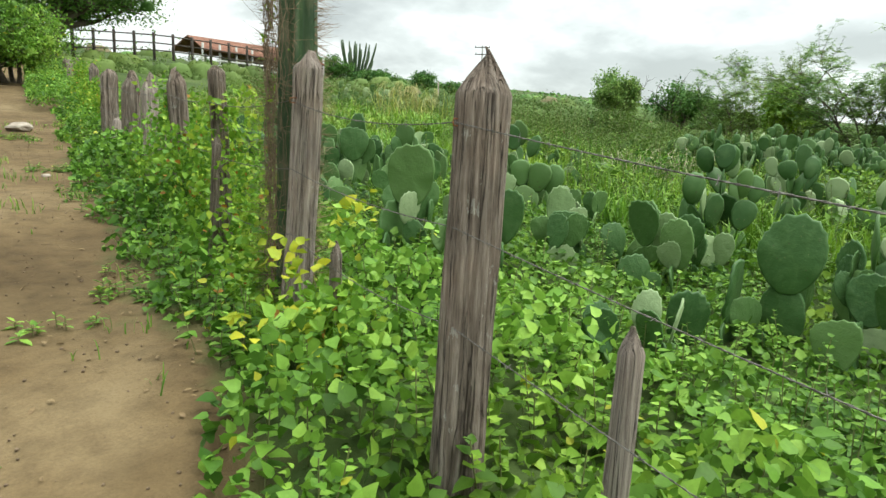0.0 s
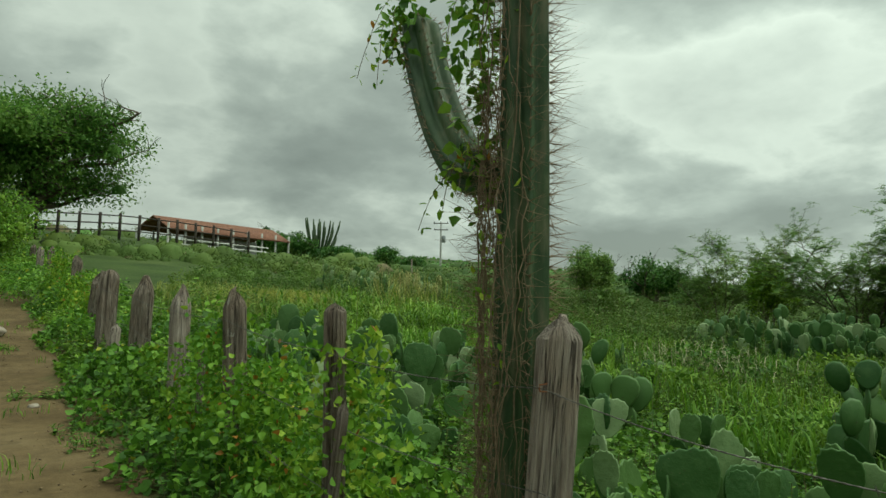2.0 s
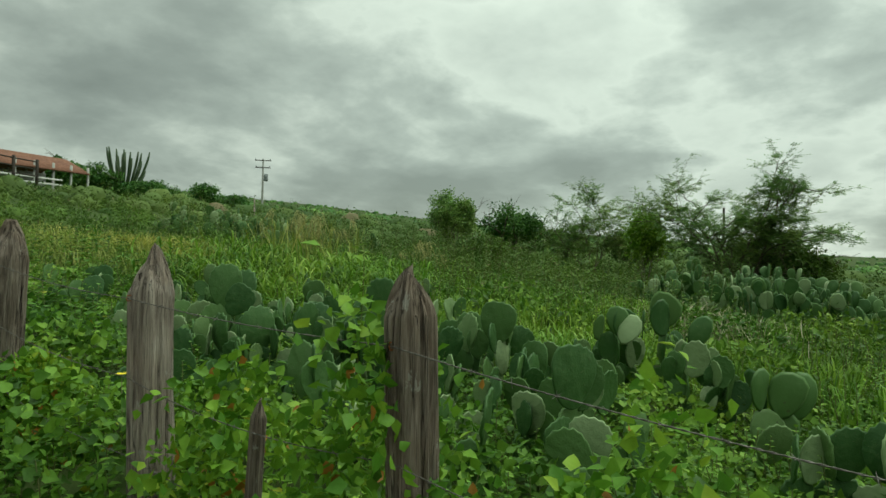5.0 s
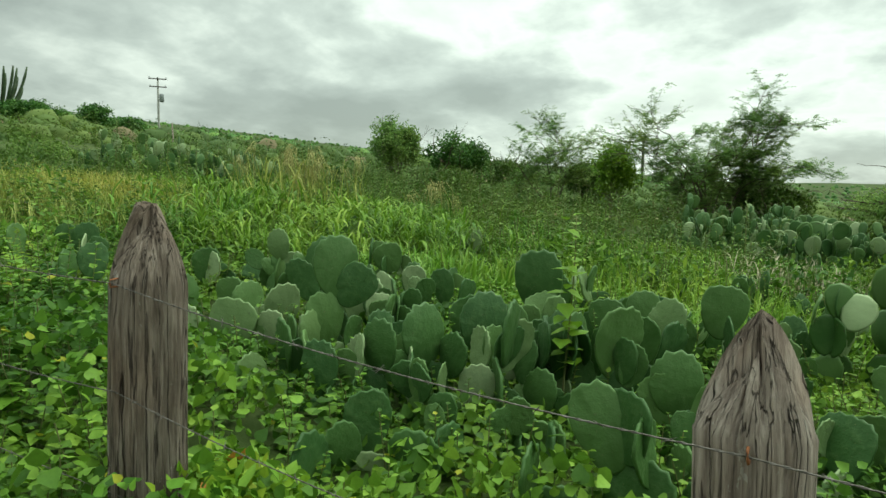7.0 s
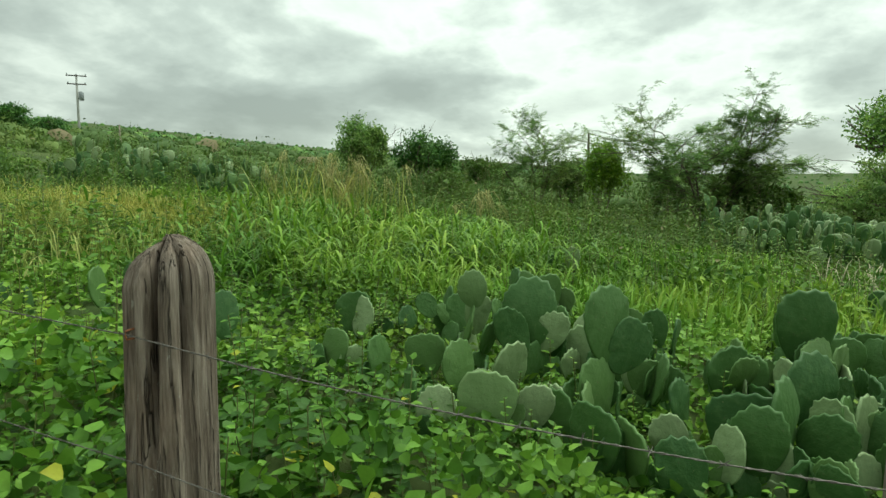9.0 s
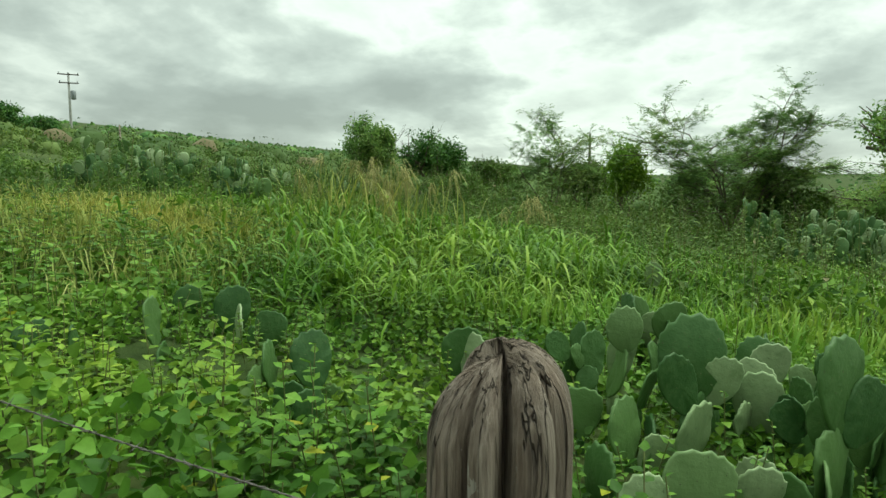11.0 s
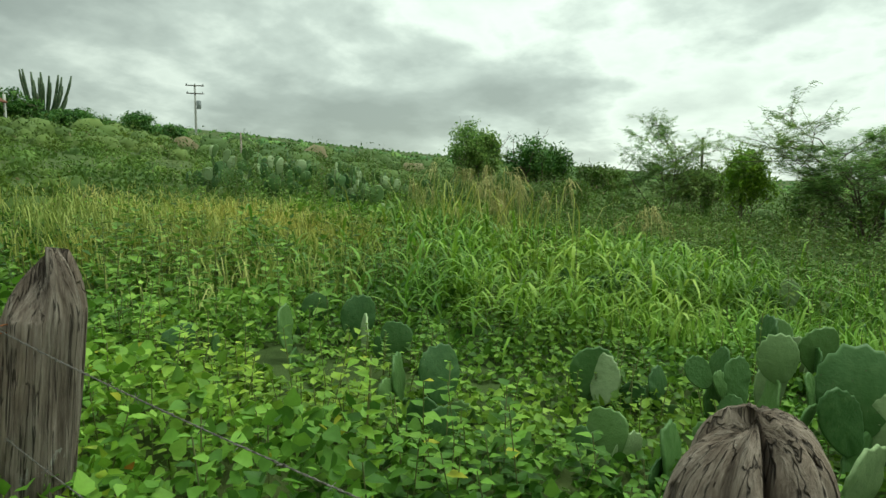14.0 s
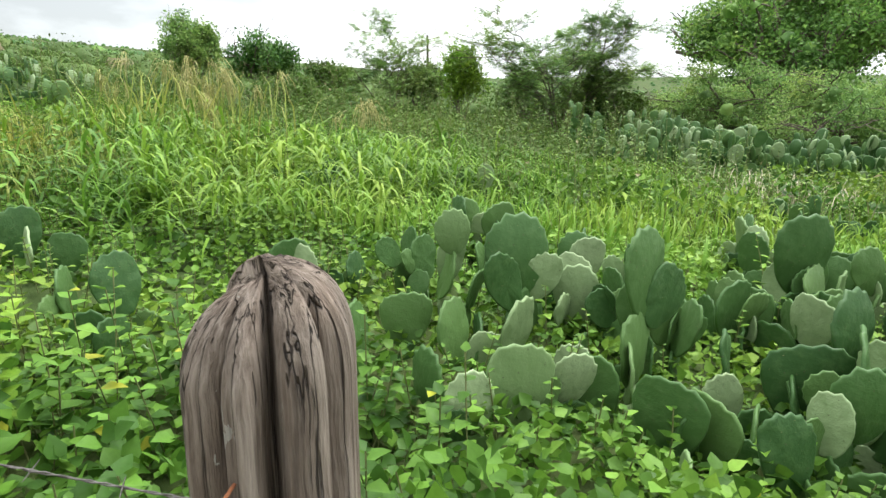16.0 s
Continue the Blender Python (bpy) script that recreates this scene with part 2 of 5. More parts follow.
def rib_material():
    m, n = material("ribbed_cactus")
    pos = n.add("ShaderNodeTexCoord").outputs["Object"]
    f = n.noise(n.mapped(pos, (1, 1, 0.4)), 10.0, 5.0, 0.6)
    col = n.ramp(f, (0.3, (0.022, 0.05, 0.02)), (0.55, (0.042, 0.08, 0.03)), (0.8, (0.11, 0.135, 0.065)))
    corky = n.noise(n.mapped(pos, (1, 1, 0.25)), 16.0, 4.0)
    col = n.mix(n.math("MULTIPLY", n.math("SUBTRACT", corky, 0.52, True), 3.0, True), col, (0.20, 0.17, 0.11))
    finish(n, col, 0.55, f, 0.4, 0.02, 0.35)
    return m


def ground_material():
    m, n = material("ground")
    pos = n.add("ShaderNodeTexCoord").outputs["Object"]
    s = n.add("ShaderNodeSeparateXYZ", Vector=pos)
    rag = n.noise(pos, 1.6, 5.0, 0.65)
    edge = n.math("ADD", s.outputs[0], n.math("MULTIPLY", n.math("SUBTRACT", rag, 0.5), 1.1))
    right = n.math("MULTIPLY", n.math("ADD", edge, 0.72), 3.5, True)
    left = n.math("MULTIPLY", n.math("SUBTRACT", -4.2, edge), 2.5, True)
    wild = n.math("MAXIMUM", right, left)
    broad, mid, fine = n.noise(pos, 0.9, 4.0), n.noise(pos, 7.0, 5.0, 0.6), n.noise(pos, 70.0, 4.0, 0.7)
    dirt = n.ramp(broad, (0.3, (0.088, 0.060, 0.029)), (0.52, (0.142, 0.100, 0.050)), (0.75, (0.20, 0.150, 0.083)))
    dirt = n.mix(0.55, dirt, n.ramp(mid, (0.30, (0.42, 0.40, 0.36)), (0.58, (1.05, 1.03, 1.0))), "MULTIPLY")
    dirt = n.mix(0.45, dirt, n.ramp(fine, (0.3, (0.6, 0.58, 0.55)), (0.6, (1.05, 1.05, 1.05))), "MULTIPLY")
    far = n.noise(pos, 0.12, 8.0, 0.7)
    # soil darkened and greened: shade in the gaps between leaves is in its colour
    soil = n.ramp(far, (0.3, (0.03, 0.052, 0.014)), (0.5, (0.055, 0.085, 0.024)), (0.7, (0.10, 0.12, 0.042)))
    speck = n.add("ShaderNodeTexVoronoi", Vector=pos, Scale=0.35)
    soil = n.mix(0.6, soil, n.ramp(speck.outputs[0], (0.1, (0.55, 0.6, 0.5)), (0.7, (1.15, 1.12, 1.05))), "MULTIPLY")
    col = n.mix(wild, dirt, soil)
    relief = n.math("ADD", n.math("MULTIPLY", mid, 1.0), n.math("MULTIPLY", fine, 0.35))
    finish(n, col, 0.95, relief, 0.7, 0.03, 0.15)
    return m


M_PAD, M_RIB, M_GROUND = pad_material(), rib_material(), ground_material()


# ---------------------------------------------------------------- mesh helpers
def mesh_of(name, V, F, mat, smooth=False):
    """A mesh from an array of places and a list of face arrays, each of one size."""
    me = bpy.data.meshes.new(name)
    V = np.asarray(V, dtype=np.float32)
    F = [np.asarray(f, dtype=np.int32) for f in (F if isinstance(F, list) else [F]) if len(f)]
    me.vertices.add(len(V))
    me.vertices.foreach_set("co", V.ravel())
    idx = np.concatenate([f.ravel() for f in F])
    counts = np.concatenate([np.full(len(f), f.shape[1], dtype=np.int32) for f in F])
    starts = np.concatenate([[0], np.cumsum(counts)[:-1]]).astype(np.int32)
    me.loops.add(len(idx))
    me.loops.foreach_set("vertex_index", idx)
    me.polygons.add(len(counts))
    me.polygons.foreach_set("loop_start", starts)
    me.polygons.foreach_set("loop_total", counts)
    me.materials.append(mat)
    if smooth:
        me.polygons.foreach_set("use_smooth", np.ones(len(counts), dtype=bool))
    me.update(calc_edges=True)
    return me


def part(name, me, parent, label="", m=None):
    ob = new(name, me)
    ob.parent = parent
    if m is not None:
        ob.matrix_basis = m
    if label:
        ob["label"] = label
    return ob


def stuff(name, me, label, category):
    return tagged(new(name, me), label, category, "", "stuff")


def empty(name, x, y, z, label, category, group="", turn=0.0):
    ob = new(name)
    ob.matrix_basis = pose(x, y, z, 0, 0, turn)
    return tagged(ob, label, category, group)


class Soup:
    """Collects pieces of geometry into one mesh."""

    def __init__(self):
        self.V, self.F, self.n = [], {}, 0

    def add(self, V, *faces):
        for f in faces:
            f = np.asarray(f, dtype=np.int64)
            if len(f):
                self.F.setdefault(f.shape[1], []).append(f + self.n)
        self.V.append(np.asarray(V, dtype=np.float64))
        self.n += len(V)

    def mesh(self, name, mat, smooth=False):
        return mesh_of(name, np.concatenate(self.V), [np.concatenate(f) for f in self.F.values()], mat, smooth)


R = np.random.default_rng(7)


def vnoise(x, y, seed=0):
    """Smooth value noise in the plane, 0 to 1."""
    x, y = np.asarray(x, dtype=float), np.asarray(y, dtype=float)
    xi, yi = np.floor(x), np.floor(y)
    fx, fy = x - xi, y - yi
    fx, fy = fx * fx * (3 - 2 * fx), fy * fy * (3 - 2 * fy)

    def h(a, b):
        v = np.sin(a * 127.1 + b * 311.7 + seed * 74.7) * 43758.5453
        return v - np.floor(v)

    return (h(xi, yi) * (1 - fx) + h(xi + 1, yi) * fx) * (1 - fy) + (h(xi, yi + 1) * (1 - fx) + h(xi + 1, yi + 1) * fx) * fy


def fbm(x, y, seed=0, octaves=4):
    s, a, tot = 0.0, 1.0, 0.0
    for i in range(octaves):
        s = s + a * vnoise(x * 2 ** i, y * 2 ** i, seed + i)
        tot += a
        a *= 0.5
    return s / tot


def ground_z(x, y):
    x, y = np.asarray(x, dtype=float), np.asarray(y, dtype=float)
    r = np.hypot(x, y)
    slope = y - 0.10 * (np.sqrt((x - 18) ** 2 + 16) + x - 18)
    rise = np.where(slope > 0, 95 * np.tanh(0.1 * slope / 95), 16 * np.tanh(0.1 * slope / 16))
    far = np.clip((r - 350) / 1100, 0, 1)
    far = far * far * (3 - 2 * far)
    ridge = far * (np.interp(y / np.maximum(r, 1), (0, 0.37, 0.56, 0.67, 0.77, 0.95), (34, 20, 23, 28, 36, 42)) + 14 * (fbm(x / 420, y / 420, 3) - 0.5))
    lumps = (fbm(x / 1.7, y / 1.7, 5) - 0.5) * 0.10 * np.clip(r / 3, 0.4, 1) + (fbm(x / 18, y / 18, 9) - 0.5) * 0.9 * np.clip((r - 14) / 40, 0, 1)
    rise = rise + 1.7 * np.exp(-((x - 6) / 20) ** 2 - ((y - 66) / 26) ** 2)
    verge = 0.06 * np.clip((x + 0.9) / 0.5, 0, 1) * np.clip((14 - x) / 10, 0, 1)
    return rise + ridge + lumps + verge


def turns(n, tilt, rng=R):
    """n rotation matrices: any heading, tilted off the level by about tilt radians."""
    a, b, c = rng.uniform(0, 2 * np.pi, n), rng.normal(0, tilt, n), rng.normal(0, tilt, n)
    ca, sa, cb, sb, cc, sc = np.cos(a), np.sin(a), np.cos(b), np.sin(b), np.cos(c), np.sin(c)
    z = np.zeros(n)
    o = np.ones(n)
    A = np.array([[ca, -sa, z], [sa, ca, z], [z, z, o]]).transpose(2, 0, 1)
    B = np.array([[o, z, z], [z, cb, -sb], [z, sb, cb]]).transpose(2, 0, 1)
    C = np.array([[cc, z, sc], [z, o, z], [-sc, z, cc]]).transpose(2, 0, 1)
    return A @ B @ C


def scatter(tv, tf, P, M, S):
    """Copies of a template at the places P, turned by M and scaled by S, as one soup of geometry."""
    tv, tf = np.asarray(tv, float), np.asarray(tf)
    n, k = len(P), len(tv)
    S = np.asarray(S, float).reshape(n, -1)
    V = np.einsum("nij,nkj->nki", M, tv[None] * S[:, None, :] if S.shape[1] == 3 else tv[None] * S[:, None, :1]) + P[:, None]
    F = tf[None] + (np.arange(n) * k)[:, None, None]
    return V.reshape(-1, 3), F.reshape(-1, tf.shape[1])


HEART_V = [(0, 0, 0), (-0.36, 0.12, 0.10), (-0.46, 0.42, 0.07), (-0.20, 0.80, -0.02), (0, 1.05, -0.12), (0.20, 0.80, -0.02), (0.46, 0.42, 0.07), (0.36, 0.12, 0.10), (0, 0.45, -0.02)]
HEART_F = [(0, 8, 1), (1, 8, 2), (2, 8, 3), (3, 8, 4), (4, 8, 5), (5, 8, 6), (6, 8, 7), (7, 8, 0)]
OVAL_V = [(0, 0, 0), (-0.22, 0.35, 0.06), (-0.17, 0.72, 0.03), (0, 1.0, -0.08), (0.17, 0.72, 0.03), (0.22, 0.35, 0.06)]
OVAL_F = [(0, 5, 4, 3), (0, 3, 2, 1)]
WIDE_V = [(0, 0, 0), (-0.44, 0.33, 0.10), (-0.24, 0.75, 0.02), (0, 1.05, -0.12), (0.24, 0.75, 0.02), (0.44, 0.33, 0.10)]
DIAM_V = [(0, 0, 0), (-0.25, 0.5, 0.08), (0, 1.0, -0.06), (0.25, 0.5, 0.08)]
DIAM_F = [(0, 3, 2), (0, 2, 1)]
BLADE_V = [(-0.012, 0, 0), (0.012, 0, 0), (-0.011, 0.06, 0.45), (0.011, 0.06, 0.45), (-0.008, 0.22, 0.80), (0.008, 0.22, 0.80), (0, 0.52, 0.93)]
BLADE_F4, BLADE_F3 = [(0, 1, 3, 2), (2, 3, 5, 4)], [(4, 5, 6)]
FROND_V, FROND_F = [], []
for i in range(3):
    s0, y0, k0 = 0.34 - 0.05 * i, i / 3, len(FROND_V)
    FROND_V += [(0, y0, 0), (-s0, y0 + 0.16, 0.04), (-s0 * 0.8, y0 + 0.30, 0.03), (0, y0 + 0.12, 0), (s0, y0 + 0.16, 0.04), (s0 * 0.8, y0 + 0.30, 0.03)]
    FROND_F += [(k0, k0 + 3, k0 + 2, k0 + 1), (k0, k0 + 4, k0 + 5, k0 + 3)]


def tube(soup, pts, radii, seg=7, cap=True):
    """A bent tapered tube along the points."""
    pts, radii = np.asarray(pts, float), np.broadcast_to(np.asarray(radii, float), (len(pts),))
    d = np.gradient(pts, axis=0)
    d /= np.linalg.norm(d, axis=1)[:, None] + 1e-9
    ref = np.where(np.abs(d[:, 2:3]) > 0.9, [[1.0, 0, 0]], [[0, 0, 1.0]])
    u = np.cross(d, ref)
    u /= np.linalg.norm(u, axis=1)[:, None] + 1e-9
    v = np.cross(d, u)
    a = np.linspace(0, 2 * np.pi, seg, endpoint=False)
    V = (pts[:, None] + radii[:, None, None] * (np.cos(a)[None, :, None] * u[:, None] + np.sin(a)[None, :, None] * v[:, None])).reshape(-1, 3)
    i, j = np.meshgrid(np.arange(len(pts) - 1), np.arange(seg), indexing="ij")
    q = np.stack([i * seg + j, i * seg + (j + 1) % seg, (i + 1) * seg + (j + 1) % seg, (i + 1) * seg + j], -1).reshape(-1, 4)
    soup.add(V, q, [tuple(range((len(pts) - 1) * seg, len(pts) * seg))] if cap else [])


def boxes(soup, cx, cy, cz, sx, sy, sz, turn=0.0, tilt=0.0):
    """A box with slightly bevelled long edges, about its centre."""
    b = min(sx, sy, sz) * 0.12
    V = []
    for z0, s in ((-sz / 2, 0), (-sz / 2 + b, 1), (sz / 2 - b, 1), (sz / 2, 0)):
        e = 0 if s else b
        for x0, y0 in ((-1, -1), (1, -1), (1, 1), (-1, 1)):
            V.append((x0 * (sx / 2 - e), y0 * (sy / 2 - e), z0))
    M = np.array(Euler((0, tilt, turn)).to_matrix())
    V = np.array(V) @ M.T + (cx, cy, cz)
    Q = [(0, 3, 2, 1), (12, 13, 14, 15)]
    for k in range(3):
        for j in range(4):
            Q.append((k * 4 + j, k * 4 + (j + 1) % 4, k * 4 + 4 + (j + 1) % 4, k * 4 + 4 + j))
    soup.add(V, Q)


# ---------------------------------------------------------------- ground
def make_ground():
    u = np.linspace(-1, 1, 251)
    axis = np.sinh(u * 7.4) / np.sinh(7.4) * 3200
    X, Y = np.meshgrid(axis + 0.5, axis + 6.0, indexing="ij")
    V = np.stack([X, Y, ground_z(X, Y)], -1).reshape(-1, 3)
    k = len(axis)
    i, j = np.meshgrid(np.arange(k - 1), np.arange(k - 1), indexing="ij")
    Q = np.stack([i * k + j, (i + 1) * k + j, (i + 1) * k + j + 1, i * k + j + 1], -1).reshape(-1, 4)
    tagged(new("ground", mesh_of("ground", V, Q, M_GROUND, True)), "reddish dirt track beside green overgrown hillside", "ground", "", "structure")


make_ground()


# ---------------------------------------------------------------- fence
def post_mesh(h, r, tip, seed, mat, split=0.0, seg=90, taper=0.05, blunt=True):
    """A split, weathered stake: grooved all round, hewn to a worn tip."""
    rng = np.random.default_rng(seed)
    a = np.linspace(0, 2 * np.pi, seg, endpoint=False)
    hs = np.concatenate([np.linspace(-0.25, h - tip, 16), h - tip + tip * np.linspace(0.08, 1.0, 12)])
    groove = np.zeros(seg)
    for _ in range(20):
        c, wd, dp = rng.uniform(0, 2 * np.pi), rng.uniform(0.035, 0.09), rng.uniform(0.04, 0.22) * (0.5 if split else 1.0)
        dd = np.abs((a - c + np.pi) % (2 * np.pi) - np.pi)
        groove += dp * np.exp(-(dd / wd) ** 2)
    lobes = 1 + 0.09 * np.cos(2 * (a - rng.uniform(0, 6))) + 0.05 * np.cos(3 * (a - rng.uniform(0, 6)))
    lop, lop_at = (0.05 if split else 0.24) * (1.0 if blunt else 0.6), rng.uniform(0, 6.28)
    jag = vnoise(a * 3.0, a * 0, seed) * 0.65 + rng.uniform(0, 0.30, seg)
    cuts = np.sort(rng.uniform(0, 2 * np.pi, 11))
    step = rng.uniform(0, 1.0, 12)[np.searchsorted(cuts, a)] ** 1.5
    jag = (0.45 * jag + 0.75 * step) * (0.45 if split else 1.0)
    V = []
    for z in hs:
        t = max(0.0, (z - (h - tip)) / tip)
        drift = 0.10 * math.sin(z * 3.1 + seed)
        here = np.interp((a + drift) % (2 * np.pi), np.append(a, 2 * np.pi), np.append(groove, groove[0]))
        rr = r * (1 + taper * (1 - max(z, 0) / h)) * lobes * (1 - here * (0.75 + 0.6 * vnoise(np.cos(a) * 3, np.full(seg, z * 4), seed) + (0.3 if split else 1.0) * t))
        rr = rr * (1 + 0.05 * (vnoise(a * 1.5 + 3, np.full(seg, z * 5.0), seed + 2) - 0.5))
        tt = np.clip(t * (1 + lop * np.cos(a - lop_at) + 0.6 * lop * np.cos(2 * a - lop_at * 1.7)), 0, 1)
        prof = np.maximum(0.0, 1 - tt ** ((2.5 if split else 1.8) if blunt else 1.35)) ** ((0.55 if split else 0.66) if blunt else 0.95)
        rr = rr * (prof * (1 - 0.5 * t * jag) + 0.02)
        if split:
            for c, dp in ((split, 0.85), (split + 0.80, 0.42), (split - 0.7, 0.25)):
                dd = np.abs((a - c + np.pi) % (2 * np.pi) - np.pi)
                rr = rr * (1 - dp * np.exp(-(dd / 0.13) ** 2) * min(1.0, 0.35 + 1.6 * max(0.0, (z - h + 0.55) / 0.55)))
        zz = z - t * tip * (0.50 if blunt else 0.22) * jag
        bend = 0.012 * math.sin(z * 2.2 + seed)
        V += [(bend + rr[i] * math.cos(a[i]), rr[i] * math.sin(a[i]), zz if np.isscalar(zz) else zz[i]) for i in range(seg)]
    k = len(hs)
    V.append((0, 0, h - 0.04 * tip))
    i, j = np.meshgrid(np.arange(k - 1), np.arange(seg), indexing="ij")
    Q = np.stack([i * seg + j, i * seg + (j + 1) % seg, (i + 1) * seg + (j + 1) % seg, (i + 1) * seg + j], -1).reshape(-1, 4)
    T = [((k - 1) * seg + j, (k - 1) * seg + (j + 1) % seg, k * seg) for j in range(seg)]
    return mesh_of("fence_post", V, [Q, np.array(T)], mat)


# x, y, top z, radius, tip length, split heading, lean about x and y, pale
POSTS = [
    (0.00, 1.86, 1.70, 0.082, 0.15, 0, 0.5, 1.0, 0, "tall grey split fence post with a pointed tip"),
    (-0.07, 3.17, 1.81, 0.066, 0.09, 0, 5, 1.0, 1, "pale split fence post leaning beside the column cactus"),
    (-0.15, 4.58, 1.85, 0.050, 0.05, 0, 1.5, -1, 0, "dark blunt-topped fence post wrapped in vines"),
    (-0.09, 6.24, 1.98, 0.072, 0.16, 0, 0, -1, 0, "ragged-topped grey fence post overgrown by vines"),
    (-0.10, 7.64, 2.04, 0.088, 0.22, 0, -1.5, 0.5, 1, "pale grey fence post with a worn pointed tip"),
    (-0.07, 9.28, 2.18, 0.115, 0.25, 0, 1.0, 1.0, 0, "thick weathered fence post with a ragged blunt tip"),
    (-0.17, 10.98, 2.31, 0.107, 0.135, 3.52, 0, 0, 0, "thick brown fence post with a deep vertical split"),
    (0.02, 12.92, 2.40, 0.118, 0.22, 0, 6, 2, 0, "thick leaning grey fence post with a pointed tip"),
    (0.02, 15.9, 2.82, 0.085, 0.15, 0, 0, 1, 0, "weathered grey wooden fence post among weeds"),
    (0.05, 18.3, 3.05, 0.085, 0.12, 0, 1, 0, 1, "weathered grey wooden fence post among weeds"),
    (0.02, 20.9, 3.38, 0.085, 0.14, 0, 0, 2, 0, "weathered grey wooden fence post among weeds"),
    (0.00, 24.0, 3.60, 0.085, 0.14, 0, -1, 0, 1, "weathered grey wooden fence post among weeds"),
    (0.03, 27.5, 3.95, 0.085, 0.14, 0, 1, 1, 0, "weathered grey wooden fence post among weeds"),
]
for k, (x, y, top, r, tip, split, lx, ly, pale, label) in enumerate(POSTS):
    g = float(ground_z(x, y))
    ob = new("fence_post", post_mesh(top - g, r, tip, 11 + k, M_POST_PALE if pale else M_POST, split, blunt=k > 0))
    ob.matrix_basis = Matrix.Translation((x, y, top)) @ pose(0, 0, 0, lx, ly, 0) @ Matrix.Translation((0, 0, g - top))
    tagged(ob, label, "fence post", "posts of the wire fence")

# slender stakes between the posts
for k, (x, y, top, r, lx, ly) in enumerate(((0.0, 1.22, 0.99, 0.030, 0, 2), (-0.03, 2.94, 0.95, 0.030, 0, 2), (-0.2, 4.35, 1.42, 0.026, 9, 3), (-0.12, 10.5, 1.62, 0.058, -12, 6), (-0.1, 6.9, 1.5, 0.03, 4, 0))):
    g = float(ground_z(x, y))
    ob = new("fence_stake", post_mesh(top - g, r, 0.07, 50 + k, M_POST_PALE if k in (0, 3) else M_POST, 0, 24, blunt=False))
    ob.matrix_basis = Matrix.Translation((x, y, top)) @ pose(0, 0, 0, lx, ly, 0) @ Matrix.Translation((0, 0, g - top))
    tagged(ob, "slender pointed wooden stake standing in the fence line", "fence stake", "stakes of the wire fence")


def wire(drop, seed):
    rng = np.random.default_rng(seed)
    pts = []
    line = [(-0.02, -1.5, 1.40, 0.08)] + [(p[0], p[1], p[2], p[3]) for p in POSTS]
    for (x0, y0, t0, r0), (x1, y1, t1, r1) in zip(line, line[1:]):
        z0, z1 = t0 - drop, t1 - drop
        sag = rng.uniform(0.015, 0.05)
        for s in np.linspace(0, 1, 24, endpoint=False):
            pts.append((x0 - r0 * 1.13 - 0.006 + s * (x1 - r1 * 1.13 - x0 + r0 * 1.13), y0 + s * (y1 - y0), z0 + s * (z1 - z0) - sag * 4 * s * (1 - s)))
    pts = np.array(pts)
    step = np.concatenate([[0], np.cumsum(np.linalg.norm(np.diff(pts, axis=0), axis=1))])
    d = np.arange(0, step[-1], 0.02)
    P = np.stack([np.interp(d, step, pts[:, i]) for i in range(3)], -1)
    thing = empty("barbed_wire", 0, 0, 0, "rusty twisted barbed wire strung along the fence posts", "barbed wire", "strands of the fence")
    s = Soup()
    for ph in (0, np.pi):
        off = np.stack([np.cos(d * 120 + ph), np.zeros(len(d)), np.sin(d * 120 + ph)], -1) * 0.0014
        tube(s, P + off, 0.0013, 4, False)
    part("strand", s.mesh("strand", M_WIRE), thing)
    b = Soup()
    for q in P[3::6]:
        for k in range(2):
            v = rng.normal(0, 1, 3)
            v /= np.linalg.norm(v)
            tube(b, [q - v * 0.014, q, q + v * 0.014], [0.0004, 0.0014, 0.0004], 4, False)
    if seed == 5:
        for x0, y0, t0, r0 in line[1:]:
            u = Soup()
            q = np.array((x0 - r0 * 1.13 - 0.006, y0, t0 - drop))
            tube(u, [q + (0.03, 0.002, 0.012), q + (-0.004, 0.001, 0.010), q + (-0.007, 0, 0), q + (-0.004, -0.001, -0.010), q + (0.03, -0.002, -0.012)], 0.0024, 6)
            part("staple", u.mesh("staple", M_RUST, True), thing, "rusty bent fence staple")
    part("barbs", b.mesh("barbs", M_WIRE), thing)["kind"] = "stuff"


for k, drop in enumerate((0.235, 0.55, 0.86)):
    wire(drop, 5 + k)


